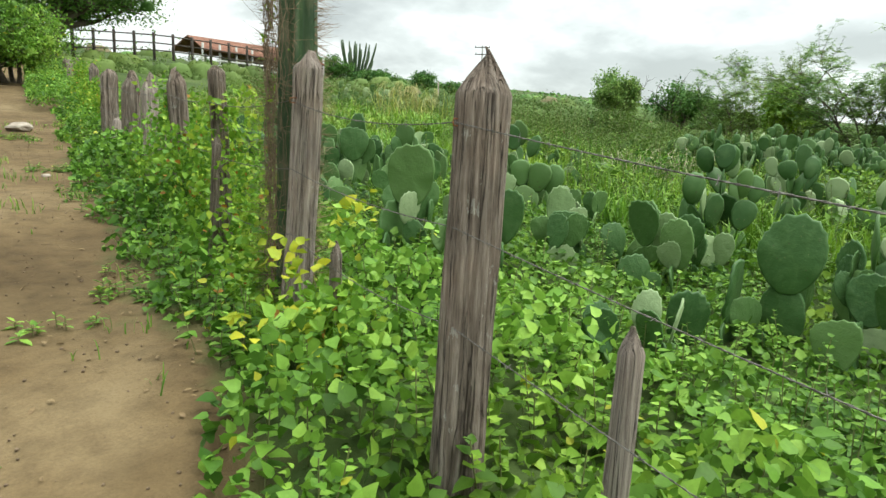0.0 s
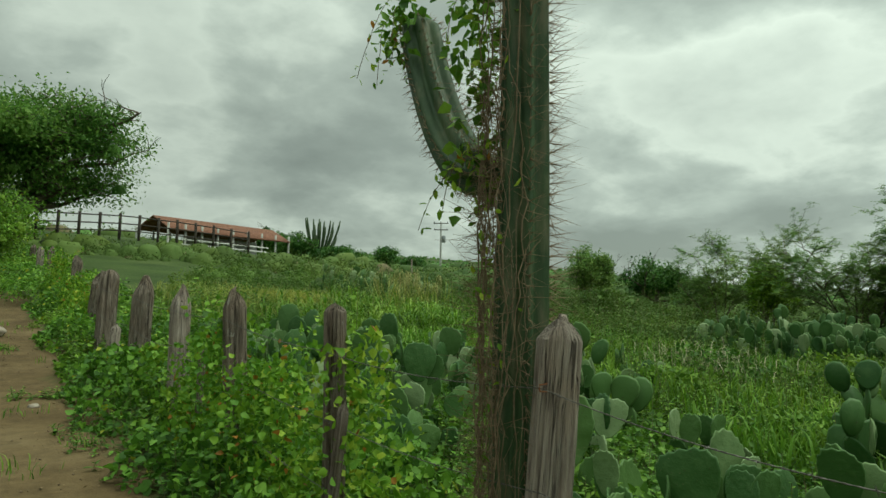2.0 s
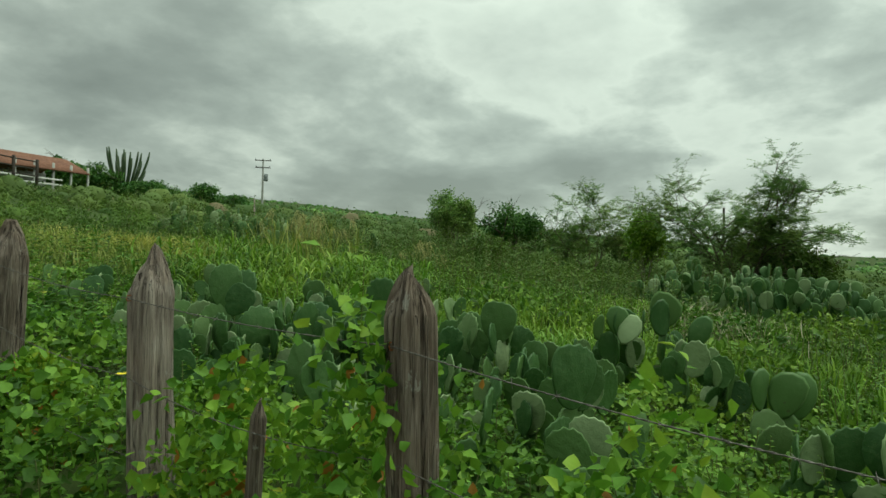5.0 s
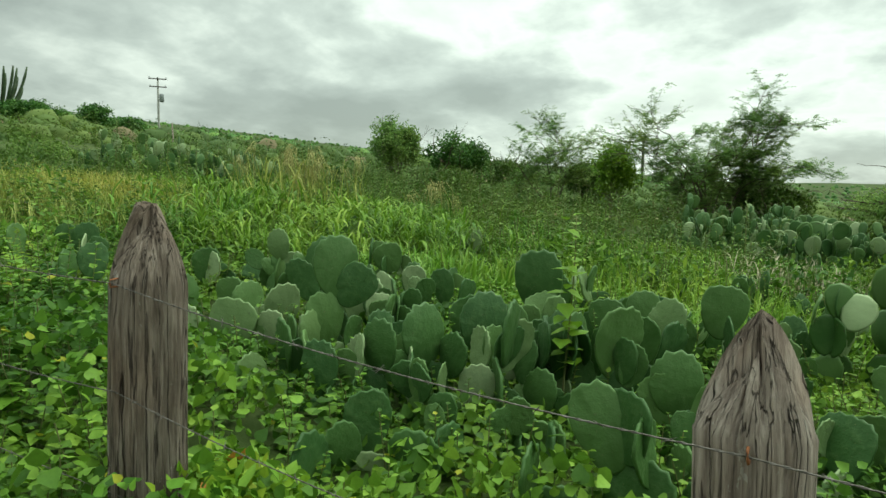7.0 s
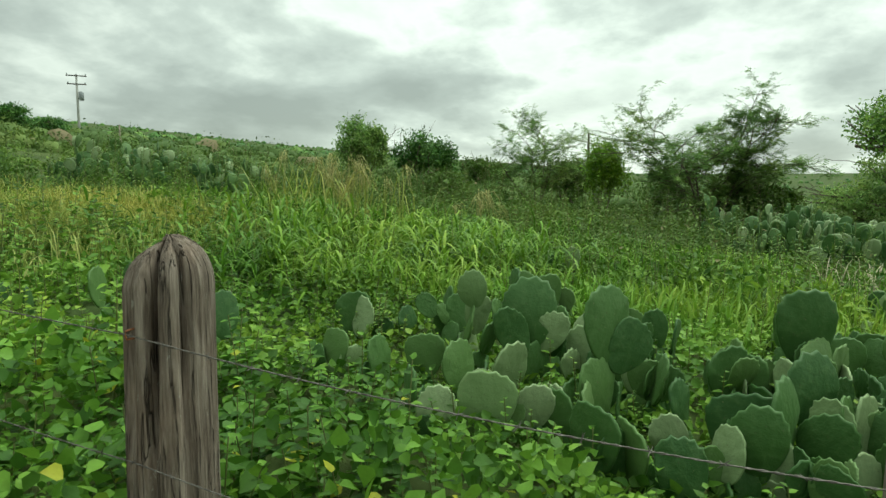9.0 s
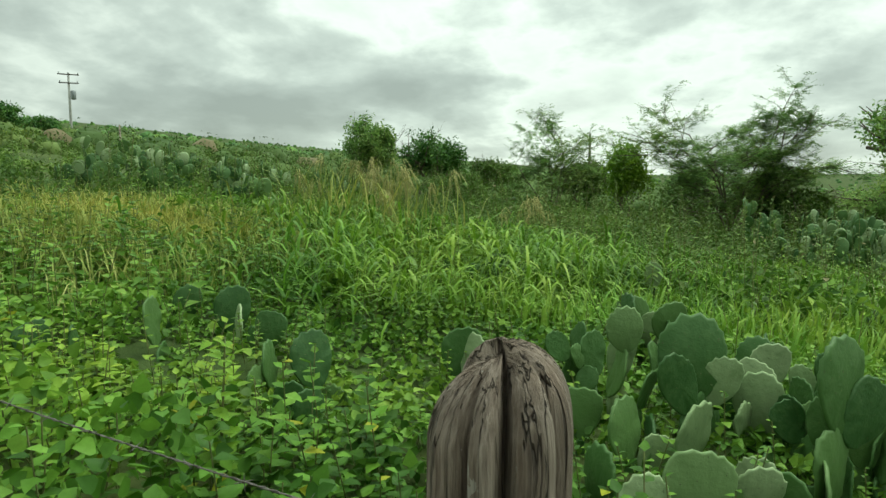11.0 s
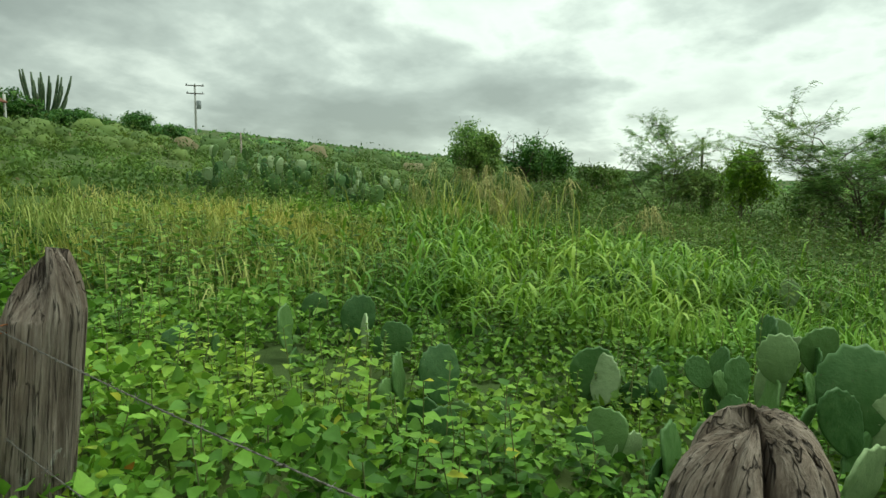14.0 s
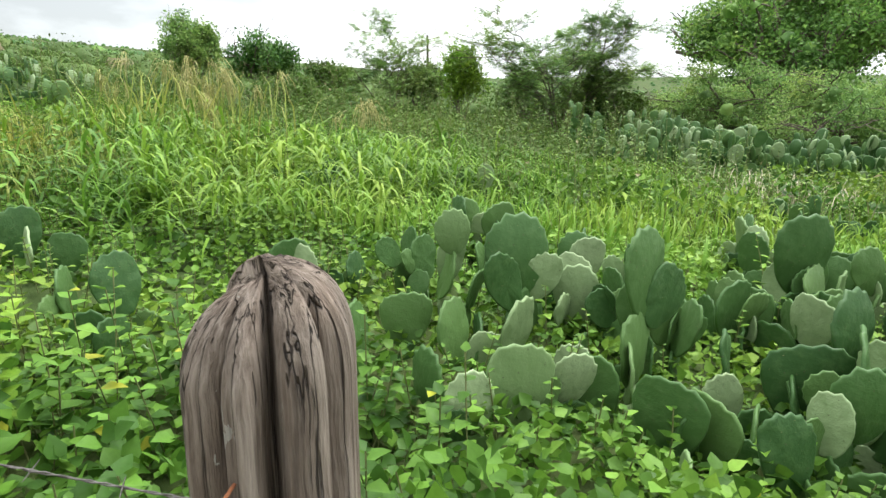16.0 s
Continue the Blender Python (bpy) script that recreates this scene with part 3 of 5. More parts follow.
# ---------------------------------------------------------------- prickly pears
def pad_mesh(k, seg=36, low=False):
    rng = np.random.default_rng(100 + k)
    a = np.linspace(0, 2 * np.pi, seg, endpoint=False)
    wide = rng.uniform(0.66, 0.96)
    bumps = np.where(np.arange(seg) % 2, 1, -1) * rng.uniform(0.2, 1.3, seg) * (0.5 - 0.5 * np.cos(a)) if not low else np.zeros(seg)
    wob = 1 + 0.026 * bumps + 0.05 * np.cos(3 * a + rng.uniform(0, 6)) * rng.uniform(0, 1) + 0.03 * np.cos(2 * a + rng.uniform(0, 6))
    up_ = 0.5 - 0.5 * np.cos(a)
    ex = np.sign(np.sin(a)) * np.abs(np.sin(a)) ** 0.88 * wide * 0.5 * (0.66 + 0.40 * up_) * wob
    ez = up_ * wob
    bow = rng.uniform(-0.22, 0.22)
    rip = np.sin(a * rng.integers(3, 6) + rng.uniform(0, 6)) + 0.6 * rng.normal(0, 1, seg)
    V, rings = [], ((1.0, 0.0), (0.86, 0.026)) if low else ((1.0, 0.0), (0.975, 0.022), (0.93, 0.028))
    m = len(rings)
    for side in (1, -1):
        for sc, th in (rings if side > 0 else rings[1:]):
            for i in range(seg):
                x, z = ex[i] * sc, 0.5 + (ez[i] - 0.5) * sc
                V.append((x, side * th + bow * (x * x + (z - 0.5) ** 2) * 1.5 + 0.012 * rip[i] * sc, z))
        V.append((0, side * 0.031, 0.5))
    Q, T = [], []
    for r0 in range(m - 1):
        Q += [(r0 * seg + j, r0 * seg + (j + 1) % seg, (r0 + 1) * seg + (j + 1) % seg, (r0 + 1) * seg + j) for j in range(seg)]
    T += [((m - 1) * seg + j, (m - 1) * seg + (j + 1) % seg, m * seg) for j in range(seg)]
    o = m * seg + 1
    Q += [((j + 1) % seg, j, o + j, o + (j + 1) % seg) for j in range(seg)]
    for r0 in range(m - 2):
        Q += [(o + r0 * seg + (j + 1) % seg, o + r0 * seg + j, o + (r0 + 1) * seg + j, o + (r0 + 1) * seg + (j + 1) % seg) for j in range(seg)]
    T += [(o + (m - 2) * seg + (j + 1) % seg, o + (m - 2) * seg + j, o + (m - 1) * seg) for j in range(seg)]
    return np.array(V), Q, T


PADS = [pad_mesh(k, 12, True) for k in range(8)]
PAD_MESHES = [mesh_of("pad", V, [np.array(Q), np.array(T)], M_PAD, True) for V, Q, T in (pad_mesh(k) for k in range(12))]


def grow(rng, tall, size):
    """Poses (matrix, which) of the pads of one plant, standing at the origin."""
    out = []

    def sprout(m, s, depth, z):
        which = int(rng.integers(0, 12))
        out.append((m @ Matrix.Diagonal((s, s, s, 1)), which))
        tip = m @ Vector((0, 0, s))
        if depth <= 0 or tip.z > tall:
            return
        kids = 1 + int(rng.random() < 0.50) + int(rng.random() < 0.15)
        spots = rng.permutation([-0.85, -0.35, 0.1, 0.5, 0.95])[:kids]
        for a in spots:
            at = m @ Vector((math.sin(a) * 0.36 * s, 0, s * (0.5 + 0.46 * math.cos(a))))
            turn = m.to_euler().z + rng.uniform(-1.5, 1.5)
            kid = Matrix.Translation(at) @ Matrix.Rotation(turn, 4, "Z") @ Matrix.Rotation(a * 0.40 + rng.normal(0, 0.10), 4, "Y") @ Matrix.Rotation(rng.normal(0, 0.15), 4, "X")
            sprout(kid, s * rng.uniform(0.78, 1.05), depth - 1, at.z)

    for _ in range(int(rng.integers(2, 5))):
        m = Matrix.Translation((rng.normal(0, 0.20), rng.normal(0, 0.20), -0.08)) @ Matrix.Rotation(rng.uniform(0, 6.28), 4, "Z") @ Matrix.Rotation(rng.normal(0, 0.10), 4, "X")
        sprout(m, size * rng.uniform(0.8, 1.1), int(rng.integers(1, 4)), 0)
    return out


def prickly_pear(x, y, tall, size, seed, label="grey-green prickly pear cactus with broad flat pads", sink=0.0):
    rng = np.random.default_rng(seed)
    g = float(ground_z(x, y)) - sink
    plant = empty("prickly_pear", x, y, g, label, "prickly pear", "prickly pears behind the fence")
    for m, which in grow(rng, tall, size)[:18]:
        part("pad", PAD_MESHES[which], plant, "", m)
    return plant


def pear_stack(x, y, z, size, heading, seed, label):
    """A prickly pear whose uppermost pad is centred at x, y, z and faces the heading."""
    rng = np.random.default_rng(seed)
    g = float(ground_z(x, y))
    plant = empty("prickly_pear", x, y, g, label, "prickly pear", "prickly pears behind the fence")
    at, turn, s = Vector((0, 0, z - g - size * 0.5)), radians(heading), size
    m = Matrix.Translation(at) @ Matrix.Rotation(turn, 4, "Z") @ Matrix.Rotation(rng.normal(0, 0.10), 4, "Y") @ Matrix.Rotation(rng.normal(0, 0.10), 4, "X")
    part("pad", PAD_MESHES[int(rng.integers(0, 12))], plant, "", m @ Matrix.Diagonal((s, s, s, 1)))
    while at.z > 0.0:
        s = size * rng.uniform(0.80, 1.0)
        at = at + Vector((rng.normal(0, 0.04), rng.normal(0, 0.04), -s * 0.88))
        turn += rng.uniform(-1.2, 1.2)
        m = Matrix.Translation(at) @ Matrix.Rotation(turn, 4, "Z") @ Matrix.Rotation(rng.normal(0, 0.12), 4, "Y")
        part("pad", PAD_MESHES[int(rng.integers(0, 12))], plant, "", m @ Matrix.Diagonal((s, s, s, 1)))
        for _ in range(int(rng.integers(0, 3))):
            k = s * rng.uniform(0.65, 0.95)
            side = rng.choice((-1, 1)) * rng.uniform(0.5, 1.1)
            kid = m @ Matrix.Translation((math.sin(side) * 0.38 * s, 0, s * (0.5 + 0.40 * math.cos(side)))) @ Matrix.Rotation(rng.uniform(-1.2, 1.2), 4, "Z") @ Matrix.Rotation(side * 0.6, 4, "Y")
            if (kid @ Vector((0, 0, k))).z < z - g + size * 0.2:
                part("pad", PAD_MESHES[int(rng.integers(0, 12))], plant, "", kid @ Matrix.Diagonal((k, k, k, 1)))


PEARS_SPLIT_POST = [
    (2.51, 10.79, 1.60, 0.45, -77), (2.77, 9.53, 1.24, 0.36, -122), (1.84, 9.57, 1.28, 0.40, -104), (1.45, 10.18, 1.29, 0.34, -121), (1.36, 10.90, 1.34, 0.25, -68), (2.72, 10.44, 1.35, 0.35, -93),
    (1.40, 12.40, 1.47, 0.24, -22), (1.82, 11.45, 1.41, 0.31, -8), (2.07, 11.32, 1.40, 0.30, -87), (1.42, 11.08, 1.38, 0.28, -139), (2.00, 11.04, 1.37, 0.32, -27), (2.50, 12.00, 1.49, 0.29, -93),
    (1.72, 10.55, 1.31, 0.26, -72), (3.65, 8.86, 1.22, 0.34, -76), (2.14, 9.24, 1.40, 0.38, -55), (1.70, 9.41, 1.15, 0.27, -126), (1.94, 9.84, 1.31, 0.32, -21), (1.49, 10.03, 1.24, 0.32, -140),
]
PEARS_THICK_POST = [
    (1.95, 10.21, 1.70, 0.40, -39), (1.56, 10.75, 1.33, 0.36, -62), (2.07, 10.79, 1.37, 0.34, -31), (1.46, 9.53, 1.37, 0.30, -95), (1.72, 9.38, 1.39, 0.36, -24), (2.74, 9.60, 1.29, 0.36, -53),
    (1.80, 8.94, 1.45, 0.36, 8), (2.99, 9.20, 1.55, 0.48, -79), (2.15, 8.47, 1.40, 0.40, -35), (3.13, 8.38, 1.33, 0.34, -109), (2.03, 8.09, 1.24, 0.34, -76), (3.11, 8.02, 1.46, 0.36, -64),
    (1.30, 9.78, 1.25, 0.33, -75), (0.96, 9.23, 1.18, 0.28, -44), (1.79, 9.10, 1.12, 0.28, -64), (1.89, 8.79, 1.13, 0.26, -99), (1.55, 8.23, 1.12, 0.28, 10),
]
PEARS_TALL_POST = [
    (2.53, 2.28, 0.81, 0.46, -72), (2.34, 4.05, 0.89, 0.38, -32), (1.74, 2.38, 0.51, 0.36, -33), (1.13, 4.34, 1.15, 0.45, -44), (2.37, 2.41, 0.43, 0.27, -18), (2.68, 3.15, 0.74, 0.36, -82),
    (2.26, 2.47, 0.59, 0.40, 23), (2.28, 3.15, 0.54, 0.31, -34), (2.39, 1.90, 0.40, 0.30, -84), (2.87, 3.93, 0.63, 0.33, -17), (1.73, 6.64, 1.36, 0.36, -24), (1.63, 3.85, 0.90, 0.40, -72),
]
PEARS_LEANING_POST = [
    (2.46, 13.71, 1.66, 0.33, -41), (1.90, 13.82, 1.68, 0.30, 24), (2.31, 13.29, 1.60, 0.24, -64), (1.89, 12.66, 1.57, 0.32, -34), (1.82, 12.89, 1.53, 0.28, 19), (1.43, 12.46, 1.49, 0.26, -72),
    (2.52, 12.08, 1.52, 0.31, -56), (1.76, 11.73, 1.47, 0.25, -103), (2.73, 11.72, 1.43, 0.24, -17), (1.40, 14.17, 1.65, 0.24, -16), (1.48, 13.95, 1.62, 0.24, 35), (2.51, 14.19, 1.67, 0.25, -47),
]


def plant_rows():
    rng = np.random.default_rng(21)
    seed, spots = 300, []
    known = PEARS_SPLIT_POST + PEARS_THICK_POST + PEARS_TALL_POST + PEARS_LEANING_POST
    for k, (x, y, z, size, heading) in enumerate(known):
        big = "large grey-green prickly pear cactus with broad scalloped pads" if size > 0.37 else "grey-green prickly pear cactus with flat scalloped pads"
        pear_stack(x, y, z, size, heading, 900 + k, big)
    # the rows filled out between the larger plants, kept low so that those stand above them
    for y in np.arange(-0.6, 11.2, 0.56):
        for x0 in (1.35, 2.05, 2.8, 3.6):
            x, yy = x0 + rng.normal(0, 0.22), y + rng.normal(0, 0.2)
            if x < 2.2 and (yy < 1.9 or 10.4 < yy):
                continue
            if rng.random() < 0.62:
                spots.append((x, yy, rng.uniform(0.20, 0.48), rng.uniform(0.27, 0.40)))
    for _ in range(22):
        spots.append((rng.uniform(2.0, 4.6), rng.uniform(7.4, 10.6), rng.uniform(0.12, 0.36), rng.uniform(0.26, 0.36)))
    for _ in range(10):
        spots.append((rng.uniform(1.2, 1.7), rng.uniform(7.9, 9.8), rng.uniform(0.10, 0.25), rng.uniform(0.24, 0.32)))
    for _ in range(14):
        spots.append((rng.uniform(4.2, 7.5), rng.uniform(6.5, 13.0), rng.uniform(0.10, 0.30), rng.uniform(0.24, 0.34)))
    for k, (x, y, tall, size) in enumerate(spots):
        prickly_pear(x, y, tall, size, seed + k)
    # the patches farther off
    s = Soup()
    far = [(rng.uniform(3.6, 6.5), rng.uniform(0, 7.5)) for _ in range(16)] + [(rng.uniform(10.5, 16.5), rng.uniform(1.0, 9.8)) for _ in range(120)]
    far += [(rng.uniform(8, 13), rng.uniform(18.5, 23)) for _ in range(34)]
    for x, y in far:
        g = float(ground_z(x, y))
        base = Matrix.Translation((x, y, g))
        for m, which in grow(rng, rng.uniform(0.5, 0.9), rng.uniform(0.30, 0.40))[:14]:
            V, Q, T = PADS[which % 8]
            mm = np.array(base @ m)
            s.add(V @ mm[:3, :3].T + mm[:3, 3], Q, T)
    stuff("prickly_pear_patch", s.mesh("prickly_pear_patch", M_PAD, True), "distant rows of grey-green prickly pear cactus", "prickly pears")


plant_rows()


# ---------------------------------------------------------------- column cactus
def ribbed(soup, pts, radii, ribs=6, seg=48):
    pts = np.asarray(pts, float)
    d = np.gradient(pts, axis=0)
    d /= np.linalg.norm(d, axis=1)[:, None]
    u = np.cross(d, [[0.0, 1.0, 0.0]])
    u /= np.linalg.norm(u, axis=1)[:, None]
    v = np.cross(d, u)
    a = np.linspace(0, 2 * np.pi, seg, endpoint=False)
    star = 0.66 + 0.40 * np.abs(np.cos(ribs * a / 2)) ** 1.6
    V = (pts[:, None] + np.asarray(radii)[:, None, None] * star[None, :, None] * (np.cos(a)[None, :, None] * u[:, None] + np.sin(a)[None, :, None] * v[:, None])).reshape(-1, 3)
    i, j = np.meshgrid(np.arange(len(pts) - 1), np.arange(seg), indexing="ij")
    q = np.stack([i * seg + j, i * seg + (j + 1) % seg, (i + 1) * seg + (j + 1) % seg, (i + 1) * seg + j], -1).reshape(-1, 4)
    soup.add(V, q, [tuple(range((len(pts) - 1) * seg, len(pts) * seg))])
    crest = []
    for r in range(ribs):
        ang = 2 * np.pi * r / ribs
        w_ = np.cos(ang) * u + np.sin(ang) * v
        crest.append((pts + np.asarray(radii)[:, None] * 1.06 * w_, w_))
    return crest


def spines(soup, crests, gap, length, rng, keep=1.0):
    for line, out in crests:
        step = np.concatenate([[0], np.cumsum(np.linalg.norm(np.diff(line, axis=0), axis=1))])
        for d in np.arange(0.02, step[-1], gap):
            p = np.array([np.interp(d, step, line[:, i]) for i in range(3)])
            o = np.array([np.interp(d, step, out[:, i]) for i in range(3)])
            for _ in range(6):
                if rng.random() > keep:
                    continue
                v = o + rng.normal(0, 0.45, 3)
                v /= np.linalg.norm(v)
                ln = length * rng.uniform(0.3, 1.0)
                e = np.cross(v, rng.normal(0, 1, 3))
                e /= np.linalg.norm(e)
                f = np.cross(v, e)
                b = 0.0015
                soup.add([p + e * b, p - e * b * 0.5 + f * b, p - e * b * 0.5 - f * b, p + v * ln], [(0, 1, 3), (1, 2, 3), (2, 0, 3)])


def column_cactus():
    rng = np.random.default_rng(4)
    bx, by = -0.06, 3.39
    g = float(ground_z(bx, by))
    thing = empty("column_cactus", bx, by, g, "tall dark green column cactus with one curved arm and long spines", "cactus")
    h = np.linspace(-0.1, 5.2, 46)
    trunk = np.stack([0.02 * np.sin(h * 1.1), 0.02 * np.cos(h * 0.9) - 0.012 * h, h], -1)
    s, sp = Soup(), Soup()
    cr = ribbed(s, trunk, 0.089 + 0.008 * np.sin(h * 1.7), 6)
    part("trunk", s.mesh("trunk", M_RIB, True), thing)
    spines(sp, cr, 0.036, 0.16, rng, 0.9)
    t = np.linspace(0, 1, 20)
    arm = np.stack([0.01 + 0.02 * t, 0.03 + 0.67 * t ** 0.75, 1.86 + 0.10 * t + 0.76 * t ** 2], -1)
    s = Soup()
    rad = 0.093 * np.minimum(1, 0.45 + 3.2 * t) * np.where(t > 0.93, np.sqrt(np.maximum(0.12, 1 - ((t - 0.93) / 0.075) ** 2)), 1)
    cr = ribbed(s, arm, rad, 6)
    part("arm", s.mesh("arm", M_RIB, True), thing, "thick upturned green arm")
    spines(sp, cr, 0.035, 0.060, rng, 0.8)
    part("spines", sp.mesh("spines", M_SPINE), thing)["kind"] = "stuff"
    # dry twining stems on the trunk, and the leaves of the vine
    s, lv = Soup(), Soup()
    for k in range(26):
        a0, z0, z1 = rng.uniform(1.3, 4.0), rng.uniform(0.0, 0.8), rng.uniform(1.5, 3.4)
        z = np.linspace(z0, z1, 26)
        a = a0 + rng.uniform(-0.5, 0.5) * np.sin(z * rng.uniform(1, 4) + rng.uniform(0, 6)) + rng.normal(0, 0.05, 26)
        r = 0.115 + 0.035 * rng.random(26)
        tube(s, np.stack([r * np.cos(a), r * np.sin(a) - 0.012 * z, z], -1), rng.uniform(0.0011, 0.003), 5, False)
    for k in range(800):
        z = rng.uniform(0.1, 2.2)
        a = rng.uniform(1.0, 4.0)
        p = np.array([0.11 * math.cos(a), 0.11 * math.sin(a), z])
        v = np.array([math.cos(a), math.sin(a), rng.normal(0.2, 0.5)]) * rng.uniform(0.04, 0.14) + rng.normal(0, 0.03, 3)
        tube(s, [p, p + v * 0.5 + rng.normal(0, 0.012, 3), p + v], [0.0012, 0.001, 0.0005], 3, False)
    vine = empty("twining_vine", bx, by, g, "dry twining vine with small leaves hanging on the cactus", "vine")
    part("stem", s.mesh("stem", M_DRYSTEM), vine)
    n = 520
    z = np.where(rng.random(n) < 0.6, rng.uniform(2.2, 4.6, n), rng.uniform(0.2, 2.4, n))
    a = rng.normal(2.3, 0.8, n)
    r = 0.11 + np.abs(rng.normal(0, 0.03, n))
    P = np.stack([r * np.cos(a), r * np.sin(a), z], -1)
    hang = Soup()
    for k in range(22):
        c = ((-0.05, 0.72, 2.72), (-0.10, 0.10, 2.6), (-0.10, 0.12, 3.2), (-0.08, 0.15, 1.95), (0.06, -0.13, 2.95), (-0.05, 0.70, 2.74))[k % 6]
        v = np.array([rng.normal(0, 0.03), rng.normal(0.02, 0.05), rng.uniform(-0.02, 0.05)])
        q = np.array(c) + rng.normal(0, 0.03, 3)
        line = [q]
        for i in range(9):
            v = v + np.array([rng.normal(0, 0.012), rng.normal(0, 0.012), -0.020])
            line.append(line[-1] + v * 0.30)
        tube(hang, line, 0.0016, 4, False)
        line = np.array(line)
        P = np.concatenate([P, np.repeat(line, 2, axis=0) + rng.normal(0, 0.012, (len(line) * 2, 3))])
    part("hanging_stem", hang.mesh("hanging_stem", M_DRYSTEM), vine)["kind"] = "stuff"
    V, F = scatter(OVAL_V, OVAL_F, P, turns(len(P), 0.9, rng), rng.uniform(0.025, 0.05, len(P)))
    part("leaves", mesh_of("leaves", V, F, M_YELLOW), vine, "small green and yellowing leaves")["kind"] = "stuff"
    n = 420
    c = np.array([(-0.06, 0.14, 1.95), (-0.07, 0.12, 2.25), (-0.05, 0.68, 2.70), (-0.08, 0.08, 3.0), (-0.05, 0.22, 2.55), (0.08, -0.12, 2.85)])[rng.integers(0, 6, n)]
    P = c + np.clip(rng.normal(0, 1, (n, 3)), -1.6, 1.6) * (0.05, 0.07, 0.13)
    V, F = scatter(WIDE_V, OVAL_F, P, turns(n, 0.9, rng), rng.uniform(0.03, 0.06, n))
    part("green_leaves", mesh_of("green_leaves", V, F, M_VINE), vine, "fresh green leaves clustered on the cactus")["kind"] = "stuff"


column_cactus()


# ---------------------------------------------------------------- trees and bushes
def dome(k, nu=8, nv=3):
    rng = np.random.default_rng(500 + k)
    V = [(0, 0, 1.0 + 0.2 * rng.random())]
    for i in range(1, nv + 1):
        th = i / nv * np.pi / 2
        for j in range(nu):
            ph = 2 * np.pi * (j + 0.5 * (i % 2)) / nu
            r = 0.80 + 0.42 * rng.random()
            V.append((r * math.sin(th) * math.cos(ph), r * math.sin(th) * math.sin(ph), r * math.cos(th) - (0.3 if i == nv else 0)))
    T = [(0, 1 + j, 1 + (j + 1) % nu) for j in range(nu)]
    for i in range(nv - 1):
        for j in range(nu):
            a, b = 1 + i * nu + j, 1 + i * nu + (j + 1) % nu
            T += [(a, a + nu, b + nu), (a, b + nu, b)]
    return np.array(V), np.array(T)


DOMES = [dome(k) for k in range(5)]


def tree(name, x, y, height, spread, seed, leaf_mat, n_leaf, leaf, label, category="tree", stems=1, trunk_r=0.12, depth=4, lean=0.0, start=0.25, cluster=0.3, flatten=0.75, group="", core=90):
    rng = np.random.default_rng(seed)
    g = float(ground_z(x, y))
    thing = empty(name, x, y, g - 0.05, label, category, group)
    s, tips = Soup(), []

    def limb(p, v, ln, r, d):
        k = 5
        pts = [p]
        for i in range(k):
            v = v + rng.normal(0, 0.16, 3) + np.array([0, 0, 0.02])
            v /= np.linalg.norm(v)
            pts.append(pts[-1] + v * ln / k)
            if d <= 1:
                tips.append(pts[-1])
        tube(s, pts, np.linspace(r, r * 0.55, k + 1), 6 if r > 0.03 else 3, False)
        if d <= 0:
            return
        for i in range(int(rng.integers(3, 5))):
            q = pts[int(rng.integers(2, k + 1))]
            side = rng.normal(0, 1, 3)
            side[2] = abs(side[2]) * 0.5 - 0.12
            u = v * 0.55 + side / np.linalg.norm(side) * (0.85 + 0.2 * rng.random())
            u[0:2] *= spread / (height * 0.5)
            u /= np.linalg.norm(u)
            limb(q, u, ln * rng.uniform(0.58, 0.82), r * 0.52, d - 1)

    for k in range(stems):
        a = rng.uniform(0, 6.28)
        out = 0.15 + (0.45 if stems > 1 else 0.0) * rng.random()
        v = np.array([math.cos(a) * out + lean, math.sin(a) * out, 1.0])
        v /= np.linalg.norm(v)
        limb(np.array([0.12 * math.cos(a) * (stems > 1), 0.12 * math.sin(a) * (stems > 1), 0.0]), v, height * (start + 0.12), trunk_r, depth)
    tips = np.array(tips)
    k = height / max(np.percentile(tips[:, 2], 99), 0.1)
    kx = spread / max(np.percentile(np.hypot(tips[:, 0], tips[:, 1]), 96), 0.1)
    sc = np.array([kx, kx, k])
    s.V = [v * sc for v in s.V]
    part("trunk", s.mesh("trunk", M_BARK, True), thing)
    tips = tips * sc
    tips = tips[np.hypot(tips[:, 0], tips[:, 1]) < spread]
    P = tips[rng.integers(0, len(tips), n_leaf)] + rng.normal(0, cluster, (n_leaf, 3)) * (1, 1, flatten)
    P[:, 2] = np.maximum(P[:, 2], 0.1)
    lumps = 0.60 + 1.05 * vnoise(np.arctan2(P[:, 1], P[:, 0]) * 2.9 + 9, P[:, 2] / height * 6, seed)
    P = P[(np.hypot(P[:, 0], P[:, 1]) / spread) ** 2 + ((P[:, 2] - 0.46 * height) / (0.58 * height)) ** 2 < lumps]
    n_leaf = len(P)
    V, F = scatter(DIAM_V, DIAM_F, P, turns(n_leaf, 0.7, rng), leaf * rng.uniform(0.6, 1.3, n_leaf))
    crown = Soup()
    crown.add(V, F)
    inner = tips[(tips[:, 2] < 0.85 * height) & (np.hypot(tips[:, 0], tips[:, 1]) < 0.8 * spread)]
    pick = inner[rng.integers(0, len(inner), core)]
    for i in range(5):
        q = pick[i::5]
        V, F = scatter(*DOMES[i], q, turns(len(q), 0.5, rng), cluster * rng.uniform(0.5, 0.95, len(q)))
        crown.add(V, F)
    part("crown", crown.mesh("crown", leaf_mat), thing)["kind"] = "stuff"
    return thing


